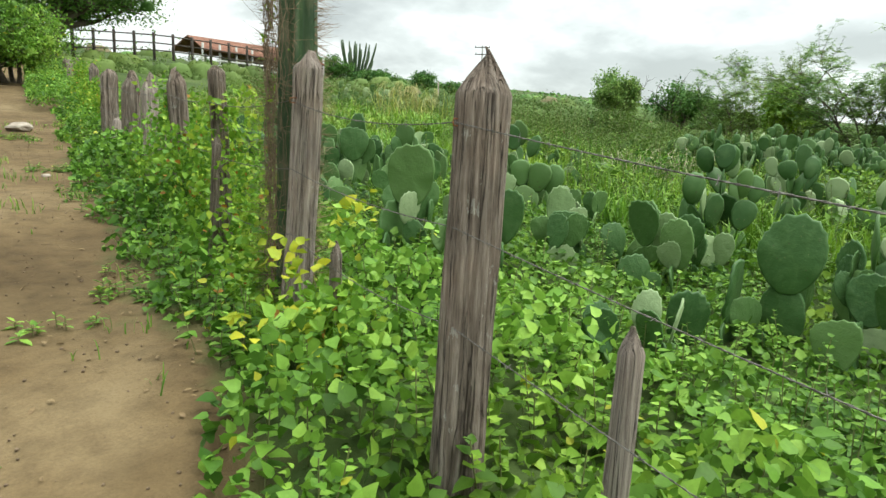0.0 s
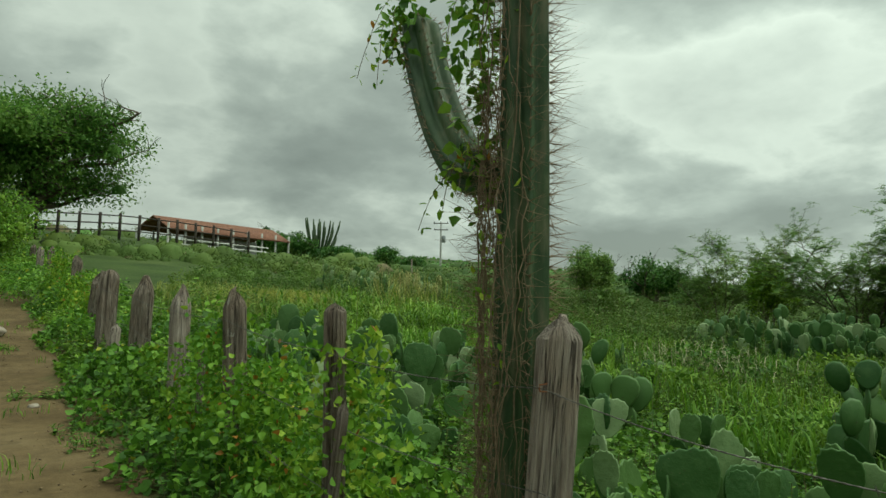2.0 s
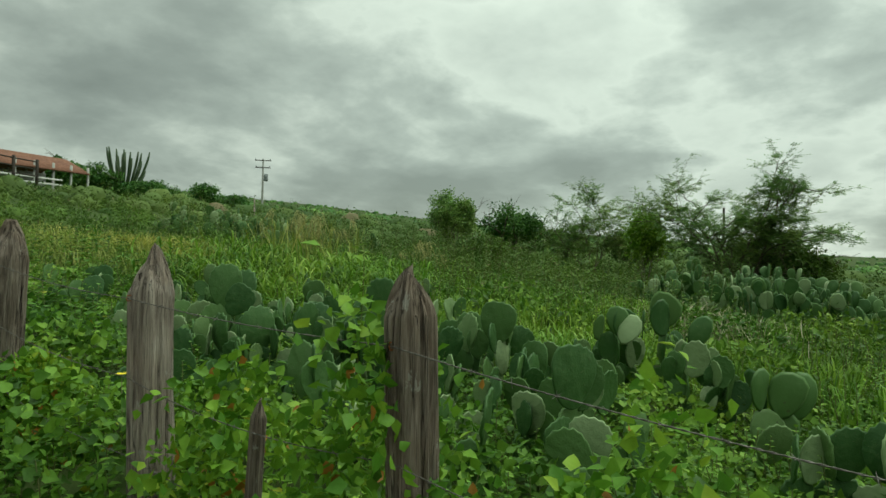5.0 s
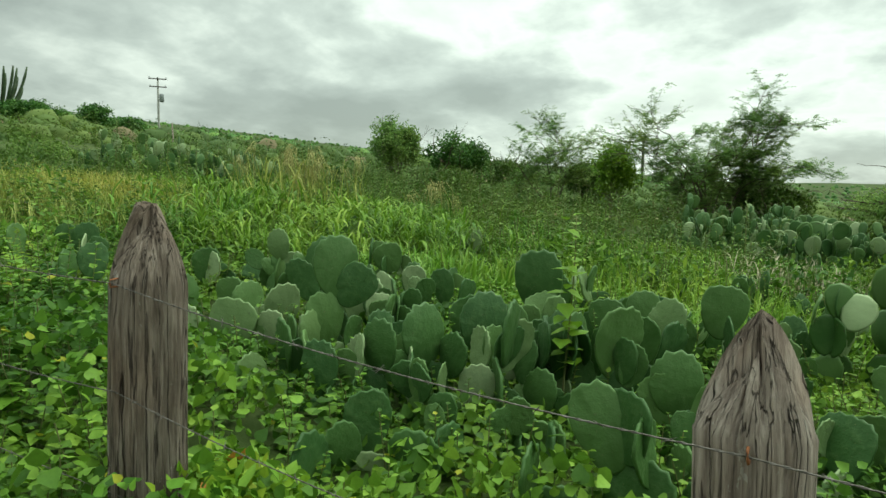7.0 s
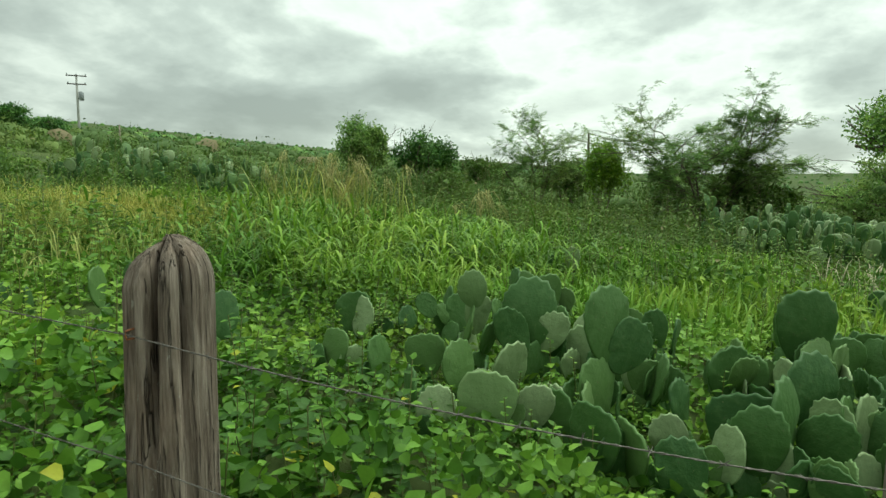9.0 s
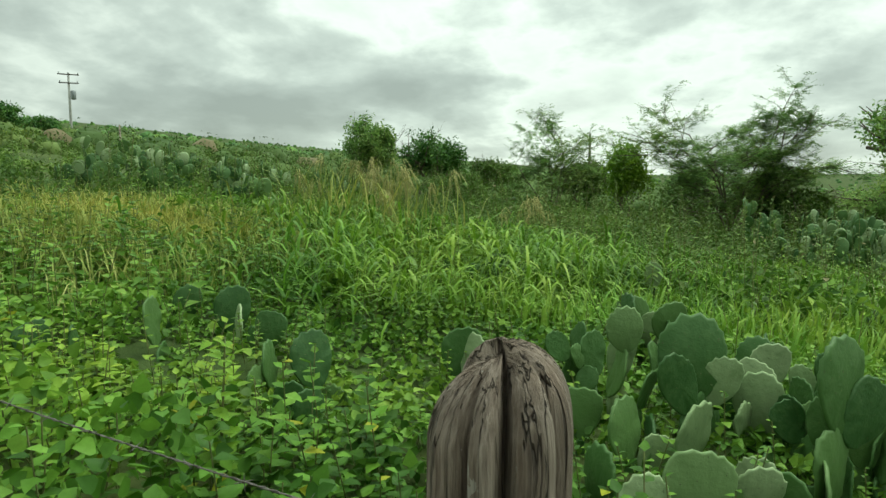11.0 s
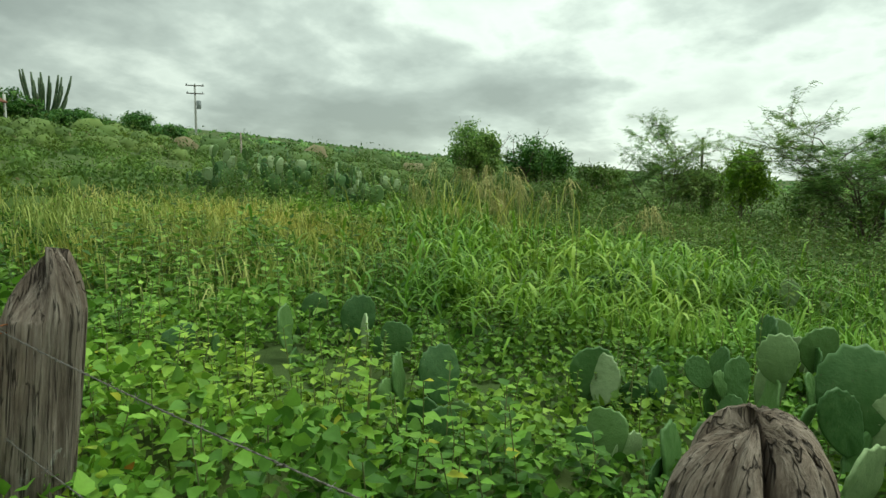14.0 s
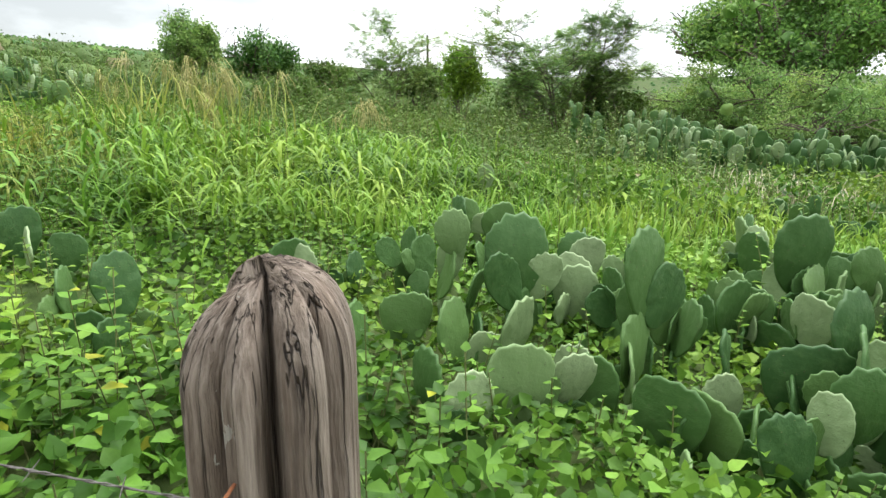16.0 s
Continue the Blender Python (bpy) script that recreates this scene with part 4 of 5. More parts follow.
def polar(az, d, x0=-1.0, y0=10.0):
    return x0 + d * math.sin(radians(-az)), y0 + d * math.cos(radians(az))


def feathery_tree(x, y, top, spread, seed, label, stems=5, sprays=5500, leaf=0.16, trunk_r=0.07, long_limb=None):
    """An open thorn tree: several stems fanning from the base, arching twigs, sprays of tiny leaflets along them."""
    rng = np.random.default_rng(seed)
    g = float(ground_z(x, y))
    height = top - g
    thing = empty("thorn_tree", x, y, g - 0.05, label, "tree")
    s, twigs = Soup(), []

    def limb(p, v, ln, r, d, lift):
        k = 7
        pts, u = [p], v
        for i in range(k):
            u = u + rng.normal(0, 0.13, 3) + np.array([0, 0, lift])
            u = u / np.linalg.norm(u)
            pts.append(pts[-1] + u * ln / k)
        tube(s, pts, np.linspace(r, r * 0.45, k + 1), 6 if r > 0.02 else 3, False)
        if d == 0:
            twigs.append(np.array(pts))
            return
        for i in range(2, k + 1):
            for _ in range(2 if d == 1 else 1):
                side = rng.normal(0, 1, 3)
                side[2] = rng.normal(0.12, 0.25)
                w_ = u * 0.55 + side / np.linalg.norm(side) * 0.85
                limb(pts[i], w_ / np.linalg.norm(w_), ln * rng.uniform(0.38, 0.62), r * 0.5, d - 1, rng.uniform(-0.05, 0.05))

    for k in range(stems):
        a = 6.283 * (k + rng.random() * 0.7) / stems
        out = rng.uniform(0.25, 0.75)
        v = np.array([math.cos(a) * out, math.sin(a) * out, 1.0])
        limb(np.array([0.06 * math.cos(a), 0.06 * math.sin(a), 0.0]), v / np.linalg.norm(v), height * rng.uniform(0.62, 0.85), trunk_r, 2, 0.0)
    if long_limb:
        limb(np.array([0, 0, height * 0.45]), np.array(long_limb), spread * 1.15, trunk_r * 0.5, 1, -0.05)
    ends = np.concatenate(twigs)
    sc = np.array([spread / np.percentile(np.hypot(ends[:, 0], ends[:, 1]), 95)] * 2 + [height / np.percentile(ends[:, 2], 98.5)])
    s.V = [v * sc for v in s.V]
    part("trunk", s.mesh("trunk", M_BARK, True), thing)
    pick = rng.integers(0, len(twigs), sprays)
    at = rng.integers(1, 7, sprays)
    A = np.array([twigs[i][j] for i, j in zip(pick, at)]) * sc
    B = np.array([twigs[i][j + 1] for i, j in zip(pick, at)]) * sc
    P = A + (B - A) * rng.random((sprays, 1)) + rng.normal(0, 0.05, (sprays, 3)) * (1, 1, 0.5)
    ok = P[:, 2] > height * 0.22
    P, D = P[ok], (B - A)[ok]
    n = len(P)
    head = np.arctan2(D[:, 1], D[:, 0]) - np.pi / 2 + rng.choice([-0.8, 0.8], n) + rng.normal(0, 0.35, n)
    tip = rng.normal(0.05, 0.35, n)
    c, sn, ct, st = np.cos(head), np.sin(head), np.cos(tip), np.sin(tip)
    z = np.zeros(n)
    M = np.array([[c, -sn * ct, sn * st], [sn, c * ct, -c * st], [z, st, ct]]).transpose(2, 0, 1)
    V, F = scatter(FROND_V, FROND_F, P, M, leaf * rng.uniform(0.6, 1.3, n))
    part("crown", mesh_of("crown", V, F, M_MESQ), thing)["kind"] = "stuff"


def rooted(name, az, d, top, spread, *rest, **more):
    """A tree on the ground in a direction, its crown reaching up to the level top."""
    x, y = polar(az, d)
    tree(name, x, y, top - float(ground_z(x, y)), spread, *rest, **more)


feathery_tree(19.9, 10.2, 4.85, 2.7, 31, "spreading feathery thorn tree with an open crown", 8, 11500, 0.20, 0.032, (-0.30, 0.85, 0.30))
x, y = polar(-75.4, 24)
feathery_tree(x, y, 5.0, 2.0, 32, "slender feathery thorn tree above the scrub", 5, 5200, 0.19, 0.026)
rooted("leafy_bush", -60, 30, 5.45, 1.4, 33, M_MESQ, 11000, 0.15, "upright grey-green bush with loose foliage", "bush", stems=9, trunk_r=0.04, depth=3, cluster=0.15, core=15)
rooted("round_tree", -65.3, 32, 4.95, 1.7, 34, M_TREE, 11000, 0.17, "low rounded dark green tree in the scrub", stems=4, trunk_r=0.09, depth=4, cluster=0.22, core=40)
rooted("broad_tree", -108.5, 42, 9.2, 7.4, 35, M_BROAD, 62000, 0.26, "large dense dark green broadleaf tree", stems=5, trunk_r=0.30, depth=4, cluster=0.62, start=0.10, core=120)
rooted("pale_bush", -104, 30, 3.3, 3.4, 36, M_MESQ, 22000, 0.13, "wide pale green bush before the dark tree", "bush", stems=6, trunk_r=0.06, depth=3, cluster=0.28)
rooted("pale_bush", -112, 26, 2.9, 3.4, 37, M_MESQ, 20000, 0.13, "wide pale green bush before the dark tree", "bush", stems=6, trunk_r=0.06, depth=3, cluster=0.28)
tree("spreading_tree", -0.4, 48.0, 9.4, 8.0, 38, M_BROAD, 60000, 0.26, "spreading dark green tree by the uphill rail fence", stems=6, trunk_r=0.20, depth=4, cluster=0.62, start=0.16, core=60)
tree("roadside_bush", -1.6, 27.5, 2.9, 2.4, 39, M_VINE, 14000, 0.13, "dense bright green bush at the end of the track", "bush", stems=6, trunk_r=0.05, depth=3, cluster=0.25)
tree("roadside_bush", -4.6, 25.5, 3.0, 2.6, 40, M_VINE, 14000, 0.13, "dense bright green bush at the end of the track", "bush", stems=6, trunk_r=0.05, depth=3, cluster=0.25)
for k, (az, d, top, sp) in enumerate(((-81.2, 22, 3.9, 0.8), (-78, 27, 3.5, 1.3), (-86, 27, 3.3, 1.6), (-70.5, 30, 3.6, 1.5), (-91, 24, 2.7, 1.6), (-50, 40, 4.3, 1.8), (-94, 21.5, 2.4, 1.4), (-67, 20, 2.8, 1.3))):
    rooted("scrub_bush", az, d, top, sp, 60 + k, M_SCRUB if k else M_LIME, 6500, 0.13, "tangled olive green scrub bush" if k else "upright light green shrub among the scrub", "bush", stems=7, trunk_r=0.03, depth=3, cluster=0.17, core=20)


# ---------------------------------------------------------------- low growth
def leaf_carpet(name, area, density, canopy, size, mat, label, seed, tv=HEART_V, tf=HEART_F, tilt=0.55, keep=None, low=0.25):
    """Leaves of creeping growth over a stretch of ground; canopy(x, y) gives its height."""
    rng = np.random.default_rng(seed)
    x0, x1, y0, y1 = area
    n = int((x1 - x0) * (y1 - y0) * density)
    x, y = rng.uniform(x0, x1, n), rng.uniform(y0, y1, n)
    hgt = canopy(x, y)
    ok = hgt > 0.04
    if keep is not None:
        ok &= rng.random(n) < keep(x, y)
    x, y, hgt = x[ok], y[ok], hgt[ok]
    f = 1 - (1 - low) * rng.random(len(x)) ** 1.6
    P = np.stack([x, y, ground_z(x, y) + hgt * f], -1)
    V, F = scatter(tv, tf, P, turns(len(x), tilt, rng), rng.uniform(size[0], size[1], len(x)))
    return stuff(name, mesh_of(name, V, F, mat), label, "plants")


def verge_height(x, y):
    edge = np.clip((x + 0.72 + 0.35 * (fbm(x * 1.5, y * 1.5, 40) - 0.5) * 2) / 0.35, 0, 1)
    return edge * (0.05 + 0.44 * np.clip(fbm(x * 1.7, y * 1.7, 41, 3) * 2.4 - 0.75, 0, 1))


def field_height(x, y):
    return (0.06 + 0.27 * np.clip(fbm(x * 1.5, y * 1.5, 43, 3) * 1.9 - 0.5, 0, 1)) * (1 - 0.35 * np.exp(-((x - 2.6) / 1.0) ** 2)) * (1 - 0.6 * np.exp(-((x - 1.9) / 0.8) ** 2 - ((y - 12.3) / 1.6) ** 2))


def blades(name, area, density, hmin, hmax, mat, label, seed, keep=None, wide=1.0):
    rng = np.random.default_rng(seed)
    x0, x1, y0, y1 = area
    n = int((x1 - x0) * (y1 - y0) * density)
    x, y = rng.uniform(x0, x1, n), rng.uniform(y0, y1, n)
    if keep is not None:
        ok = rng.random(n) < keep(x, y)
        x, y = x[ok], y[ok]
    n = len(x)
    h = rng.uniform(hmin, hmax, n)
    P = np.stack([x, y, ground_z(x, y)], -1)
    M = turns(n, 0.14, rng)
    S = np.stack([np.full(n, wide) * rng.uniform(0.7, 1.3, n), h * rng.uniform(0.5, 1.2, n), h], -1)
    V, F = scatter(BLADE_V, BLADE_F4, P, M, S)
    _, T = scatter(BLADE_V, BLADE_F3, P, M, S)
    return stuff(name, mesh_of(name, V, [F, T], mat), label, "grass")


leaf_carpet("verge_vines", (-1.15, 0.95, -3.5, 17), 900, verge_height, (0.022, 0.078), M_VINE, "dense bright green heart-leaved creepers along the fence", 70, HEART_V, HEART_F, 0.75, None, 0.15)
leaf_carpet("field_weeds", (0.95, 5.4, -4, 20), 820, field_height, (0.024, 0.078), M_WEED, "lush green weeds between the prickly pears", 71, WIDE_V, OVAL_F, 0.65, None, 0.12)
leaf_carpet("meadow_weeds", (5.4, 10.6, -4, 19), 420, lambda x, y: 0.06 + 0.55 * np.clip(fbm(x * 0.9, y * 0.9, 44, 3) * 2 - 0.6, 0, 1), (0.06, 0.15), M_WEED, "lush green weeds in the field", 72, DIAM_V, DIAM_F, 0.75, lambda x, y: 0.25 + 0.75 * np.clip(fbm(x * 0.45, y * 0.45, 61) * 3 - 1.0, 0, 1), 0.1)
leaf_carpet("far_verge", (-1.2, 1.2, 17, 34), 420, lambda x, y: 0.2 + 0.7 * fbm(x * 0.8, y * 0.8, 47) ** 1.4, (0.05, 0.12), M_VINE, "green creepers along the far fence", 73, OVAL_V, OVAL_F)
def vine_height(x, y):
    h = 0.0
    for c, wd, top in ((2.92, 0.16, 0.45), (3.6, 0.25, 0.5), (4.55, 0.28, 1.25), (5.6, 0.40, 1.10), (6.4, 0.35, 1.15), (7.15, 0.25, 0.75), (9.0, 0.3, 0.45), (13.2, 0.35, 0.75), (15.0, 0.6, 1.0), (17.5, 0.8, 1.1)):
        h = np.maximum(h, 0.95 * top * np.exp(-((y - c) / wd) ** 2))
    return h * (0.55 + 0.9 * fbm(x * 3, y * 3, 48))


leaf_carpet("yellow_creepers", (-0.5, 0.35, 2.4, 19), 7200, vine_height, (0.022, 0.060), M_YELLOW, "yellowing green vine tangled up the fence", 74, WIDE_V, OVAL_F, 0.9, lambda x, y: np.exp(-((x + 0.06) / 0.19) ** 2), 0.05)


def golden_sprays():
    """Yellowed compound leaves of the climber at the foot of the column cactus."""
    rng = np.random.default_rng(41)
    c = np.array([(-0.26, 2.96, 0.92), (-0.22, 2.90, 0.86), (-0.46, 2.84, 0.62), (-0.28, 2.78, 0.66), (0.18, 3.25, 1.02), (0.28, 3.35, 1.02), (-0.12, 2.88, 0.60), (-0.3, 2.7, 0.5)])
    P = np.concatenate([q + rng.normal(0, 1, (26, 3)) * (0.07, 0.07, 0.045) for q in c])[rng.permutation(26 * len(c))[:105]]
    V, F = scatter(WIDE_V, OVAL_F, P, turns(len(P), 0.6, rng), rng.uniform(0.04, 0.075, len(P)))
    stuff("golden_leaves", mesh_of("golden_leaves", V, F, M_GOLD), "bright yellow leaves of a climber at the cactus's foot", "leaves")


golden_sprays()


def sprigs(name, area, density, hmin, hmax, leaf, mat, label, seed, keep=None, tv=HEART_V, tf=HEART_F, levels=9):
    """Upright weeds: a thin stem with leaves set round it in a spiral."""
    rng = np.random.default_rng(seed)
    x0, x1, y0, y1 = area
    n = int((x1 - x0) * (y1 - y0) * density)
    x, y = rng.uniform(x0, x1, n), rng.uniform(y0, y1, n)
    if keep is not None:
        ok = rng.random(n) < keep(x, y)
        x, y = x[ok], y[ok]
    n = len(x)
    h = rng.uniform(hmin, hmax, n)
    base = np.stack([x, y, ground_z(x, y)], -1)
    lean = rng.normal(0, 0.16, (n, 2))
    t = np.linspace(0.3, 1.0, levels)
    P = base[:, None] + np.stack([lean[:, 0:1] * h[:, None] * t, lean[:, 1:2] * h[:, None] * t, h[:, None] * t], -1)
    head = (rng.uniform(0, 6.28, n)[:, None] + np.arange(levels) * 2.4 + rng.normal(0, 0.3, (n, levels))).ravel()
    tip = (0.75 * t[None] - 0.35 + rng.normal(0, 0.25, (n, levels))).ravel()
    c, sn, ct, st = np.cos(head), np.sin(head), np.cos(tip), np.sin(tip)
    z = np.zeros(len(head))
    M = np.array([[c, -sn * ct, sn * st], [sn, c * ct, -c * st], [z, st, ct]]).transpose(2, 0, 1)
    size = (leaf * rng.uniform(0.7, 1.3, n)[:, None] * (1.25 - 0.75 * t)[None] * rng.uniform(0.8, 1.2, (n, levels))).ravel()
    V, F = scatter(tv, tf, P.reshape(-1, 3), M, size)
    stuff(name, mesh_of(name, V, F, mat), label, "plants")
    prism = [(math.cos(q) * 0.003, math.sin(q) * 0.003, zz) for zz in (0, 1) for q in (0, 2.1, 4.2)]
    K = np.tile(np.eye(3), (n, 1, 1))
    K[:, 0, 2], K[:, 1, 2] = lean[:, 0], lean[:, 1]
    V, F = scatter(prism, [(0, 1, 4, 3), (1, 2, 5, 4), (2, 0, 3, 5)], base, K, np.stack([np.ones(n), np.ones(n), h], -1))
    stuff(name + "_stems", mesh_of(name + "_stems", V, F, M_STEM), "thin green stems of the " + label, "plants")


sprigs("fence_weeds", (-0.6, 1.4, -0.5, 16), 34, 0.14, 0.34, 0.066, M_VINE, "leafy green weeds standing along the fence", 90, None, WIDE_V, OVAL_F, 11)
sprigs("pointed_weeds", (-0.1, 1.5, 10.6, 15.2), 20, 0.26, 0.52, 0.088, M_VINE, "upright bushy weeds with pointed green leaves", 94, lambda x, y: np.clip(fbm(x * 1.5, y * 1.5, 87) * 3 - 0.9, 0, 1), WIDE_V, OVAL_F, 13)
sprigs("lime_weeds", (0.2, 1.6, 11.9, 14.2), 9, 0.30, 0.50, 0.085, M_LIME, "upright yellow-green weeds with pointed leaves", 95, None, WIDE_V, OVAL_F, 10)
sprigs("field_herbs", (1.2, 5.5, -1, 19), 22, 0.14, 0.36, 0.058, M_WEED, "leafy green weeds standing among the cactus", 91, lambda x, y: 1 - 0.7 * np.exp(-((x - 1.9) / 0.8) ** 2 - ((y - 12.3) / 1.6) ** 2), WIDE_V, OVAL_F)
sprigs("broad_weeds", (1.2, 4.6, 13.6, 17.6), 30, 0.35, 0.75, 0.10, M_WEED, "mound of dark broad-leaved weeds", 96, lambda x, y: np.exp(-((x - 2.6) / 1.0) ** 2 - ((y - 15.6) / 1.1) ** 2), WIDE_V, OVAL_F, 12)
sprigs("meadow_herbs", (5, 12, -3, 20), 9, 0.25, 0.80, 0.08, M_WEED, "tall leafy herbs in the meadow", 92, None, OVAL_V, OVAL_F, 10)
sprigs("pale_herbs", (3.4, 11, 4, 20), 10, 0.25, 0.65, 0.075, M_LIME, "pale yellow-green herbs in the meadow", 99, lambda x, y: np.clip(fbm(x * 0.6, y * 0.6, 83) * 3 - 0.9, 0, 1), OVAL_V, OVAL_F, 10)
sprigs("meadow_shrubs", (6, 16, 8, 22), 5, 0.7, 1.3, 0.11, M_SCRUB, "straggling olive shrubs at the meadow's edge", 97, None, OVAL_V, OVAL_F, 18)
blades("meadow_grass", (3.8, 10.6, -2, 19), 380, 0.15, 0.45, M_GRASS, "bright green meadow grass", 75, lambda x, y: np.clip(fbm(x * 0.5, y * 0.5, 50) * 2.4 - 0.7, 0, 1))


def canes(name, area, n, hmin, hmax, spot, label, seed):
    """Cane grass: upright stalks with long blades that arch out and droop, in clumps."""
    rng = np.random.default_rng(seed)
    x0, x1, y0, y1 = area
    x, y = rng.uniform(x0, x1, n * 4), rng.uniform(y0, y1, n * 4)
    ok = rng.random(n * 4) < spot(x, y)
    x, y = x[ok][:n], y[ok][:n]
    n, per = len(x), 7
    h = rng.uniform(hmin, hmax, n)
    lean = rng.normal(0, 0.12, (n, 2))
    t = np.linspace(0.12, 1.0, per)
    base = np.stack([x, y, ground_z(x, y)], -1)
    P = (base[:, None] + np.stack([lean[:, :1] * h[:, None] * t, lean[:, 1:] * h[:, None] * t, h[:, None] * t], -1)).reshape(-1, 3)
    head = (rng.uniform(0, 6.28, n)[:, None] + np.arange(per) * 3.14 + rng.normal(0, 0.5, (n, per))).ravel()
    tip = rng.normal(0.0, 0.25, n * per)
    c, sn, ct, st = np.cos(head), np.sin(head), np.cos(tip), np.sin(tip)
    z = np.zeros(len(head))
    M = np.array([[c, -sn * ct, sn * st], [sn, c * ct, -c * st], [z, st, ct]]).transpose(2, 0, 1)
    blade = [(-0.010, 0, 0), (0.010, 0, 0), (-0.015, 0.14, 0.25), (0.015, 0.14, 0.25), (-0.013, 0.42, 0.40), (0.013, 0.42, 0.40), (-0.009, 0.72, 0.34), (0.009, 0.72, 0.34), (0, 0.98, 0.12)]
    k = rng.uniform(0.22, 0.50, n * per)
    S = np.stack([rng.uniform(0.6, 1.1, n * per), k, k * rng.uniform(0.5, 1.3, n * per)], -1)
    V, F = scatter(blade, [(0, 1, 3, 2), (2, 3, 5, 4), (4, 5, 7, 6)], P, M, S)
    _, T = scatter(blade, [(6, 7, 8)], P, M, S)
    stuff(name, mesh_of(name, V, [F, T], M_GRASS), label, "grass")


canes("cane_grass", (2.9, 8.0, 10.8, 16.4), 620, 0.18, 0.62, lambda x, y: (np.exp(-((x - 5.0) / 1.3) ** 2 - ((y - 13.9) / 1.3) ** 2) + 0.7 * np.exp(-((x - 6.0) / 1.2) ** 2 - ((y - 12.2) / 0.9) ** 2)) * np.clip(fbm(x * 1.3, y * 1.3, 71) * 3 - 0.8, 0.05, 1), "tall broad-bladed green cane grass in clumps", 76)
blades("dry_grass", (1.8, 8, 14.5, 21), 800, 0.2, 0.50, M_DRY, "pale dry seeding grass", 77, lambda x, y: np.exp(-((x - 4.6) / 1.9) ** 2 - ((y - 17.2) / 2.2) ** 2), 0.55)
blades("reed_leaves", (5.2, 9, 13, 17.2), 60, 0.7, 1.35, M_DRY, "tall straw-coloured reed grass", 78, lambda x, y: np.exp(-((x - 7.0) / 0.9) ** 2 - ((y - 15.2) / 0.9) ** 2), 0.8)


def plumes():
    """Reed stalks that end in drooping tassels of seed."""
    rng = np.random.default_rng(88)
    stalk, tassel = Soup(), Soup()
    for k in range(30):
        x, y = rng.normal(7.0, 0.35), rng.normal(15.0, 0.45)
        if k > 23:
            x, y = rng.normal(8.6, 0.35), rng.normal(13.4, 0.4)
        h, a = rng.uniform(0.75, 1.30) * (0.75 if k > 23 else 1.0), rng.uniform(0, 6.28)
        d = np.array([math.cos(a), math.sin(a), 0.0])
        b = np.array([x, y, float(ground_z(x, y))])
        t = np.linspace(0, 1, 7)
        line = b + np.outer(t, (0, 0, h)) + np.outer(0.22 * t ** 3, d)
        tube(stalk, line, np.linspace(0.006, 0.003, 7), 4, False)
        for i in range(14):
            u = line[-1] + d * rng.uniform(-0.05, 0.12) + (0, 0, rng.uniform(-0.12, 0.03))
            w_ = d * rng.uniform(0.02, 0.10) + rng.normal(0, 0.025, 3)
            ln = rng.uniform(0.12, 0.28)
            tube(tassel, [u, u + w_ + (0, 0, 0.02), u + w_ * 1.8 + (0, 0, -ln * 0.5), u + w_ * 2.1 + (0, 0, -ln)], [0.002, 0.0045, 0.004, 0.001], 4, False)
    stuff("reed_stalks", stalk.mesh("reed_stalks", M_DRY), "tall straw-coloured reed stalks", "grass")
    stuff("reed_tassels", tassel.mesh("reed_tassels", M_STRAW), "drooping straw-coloured reed tassels", "grass")


plumes()
blades("seed_grass", (6.2, 10, 5.5, 10), 150, 0.35, 0.65, M_SEED, "pale pinkish seeding grass heads", 98, lambda x, y: np.exp(-((x - 8.0) / 0.7) ** 2 - ((y - 7.6) / 0.8) ** 2), 0.5)
blades("track_tufts", (-3.8, -0.7, 1, 16), 500, 0.04, 0.12, M_GRASS, "small grass tufts on the dirt track", 79, lambda x, y: (fbm(x * 2.6, y * 2.6, 53) > 0.70) * 0.6, 0.35)
sprigs("track_weeds", (-3.5, -0.6, 1.5, 15), 200, 0.03, 0.09, 0.065, M_VINE, "low weeds sprouting on the dirt track", 93, lambda x, y: np.maximum((fbm(x * 1.4, y * 1.4, 57) > 0.68) * 0.5, np.exp(-((x + 1.15) ** 2 + (y - 3.93) ** 2) / 0.02)), OVAL_V, OVAL_F, 6)


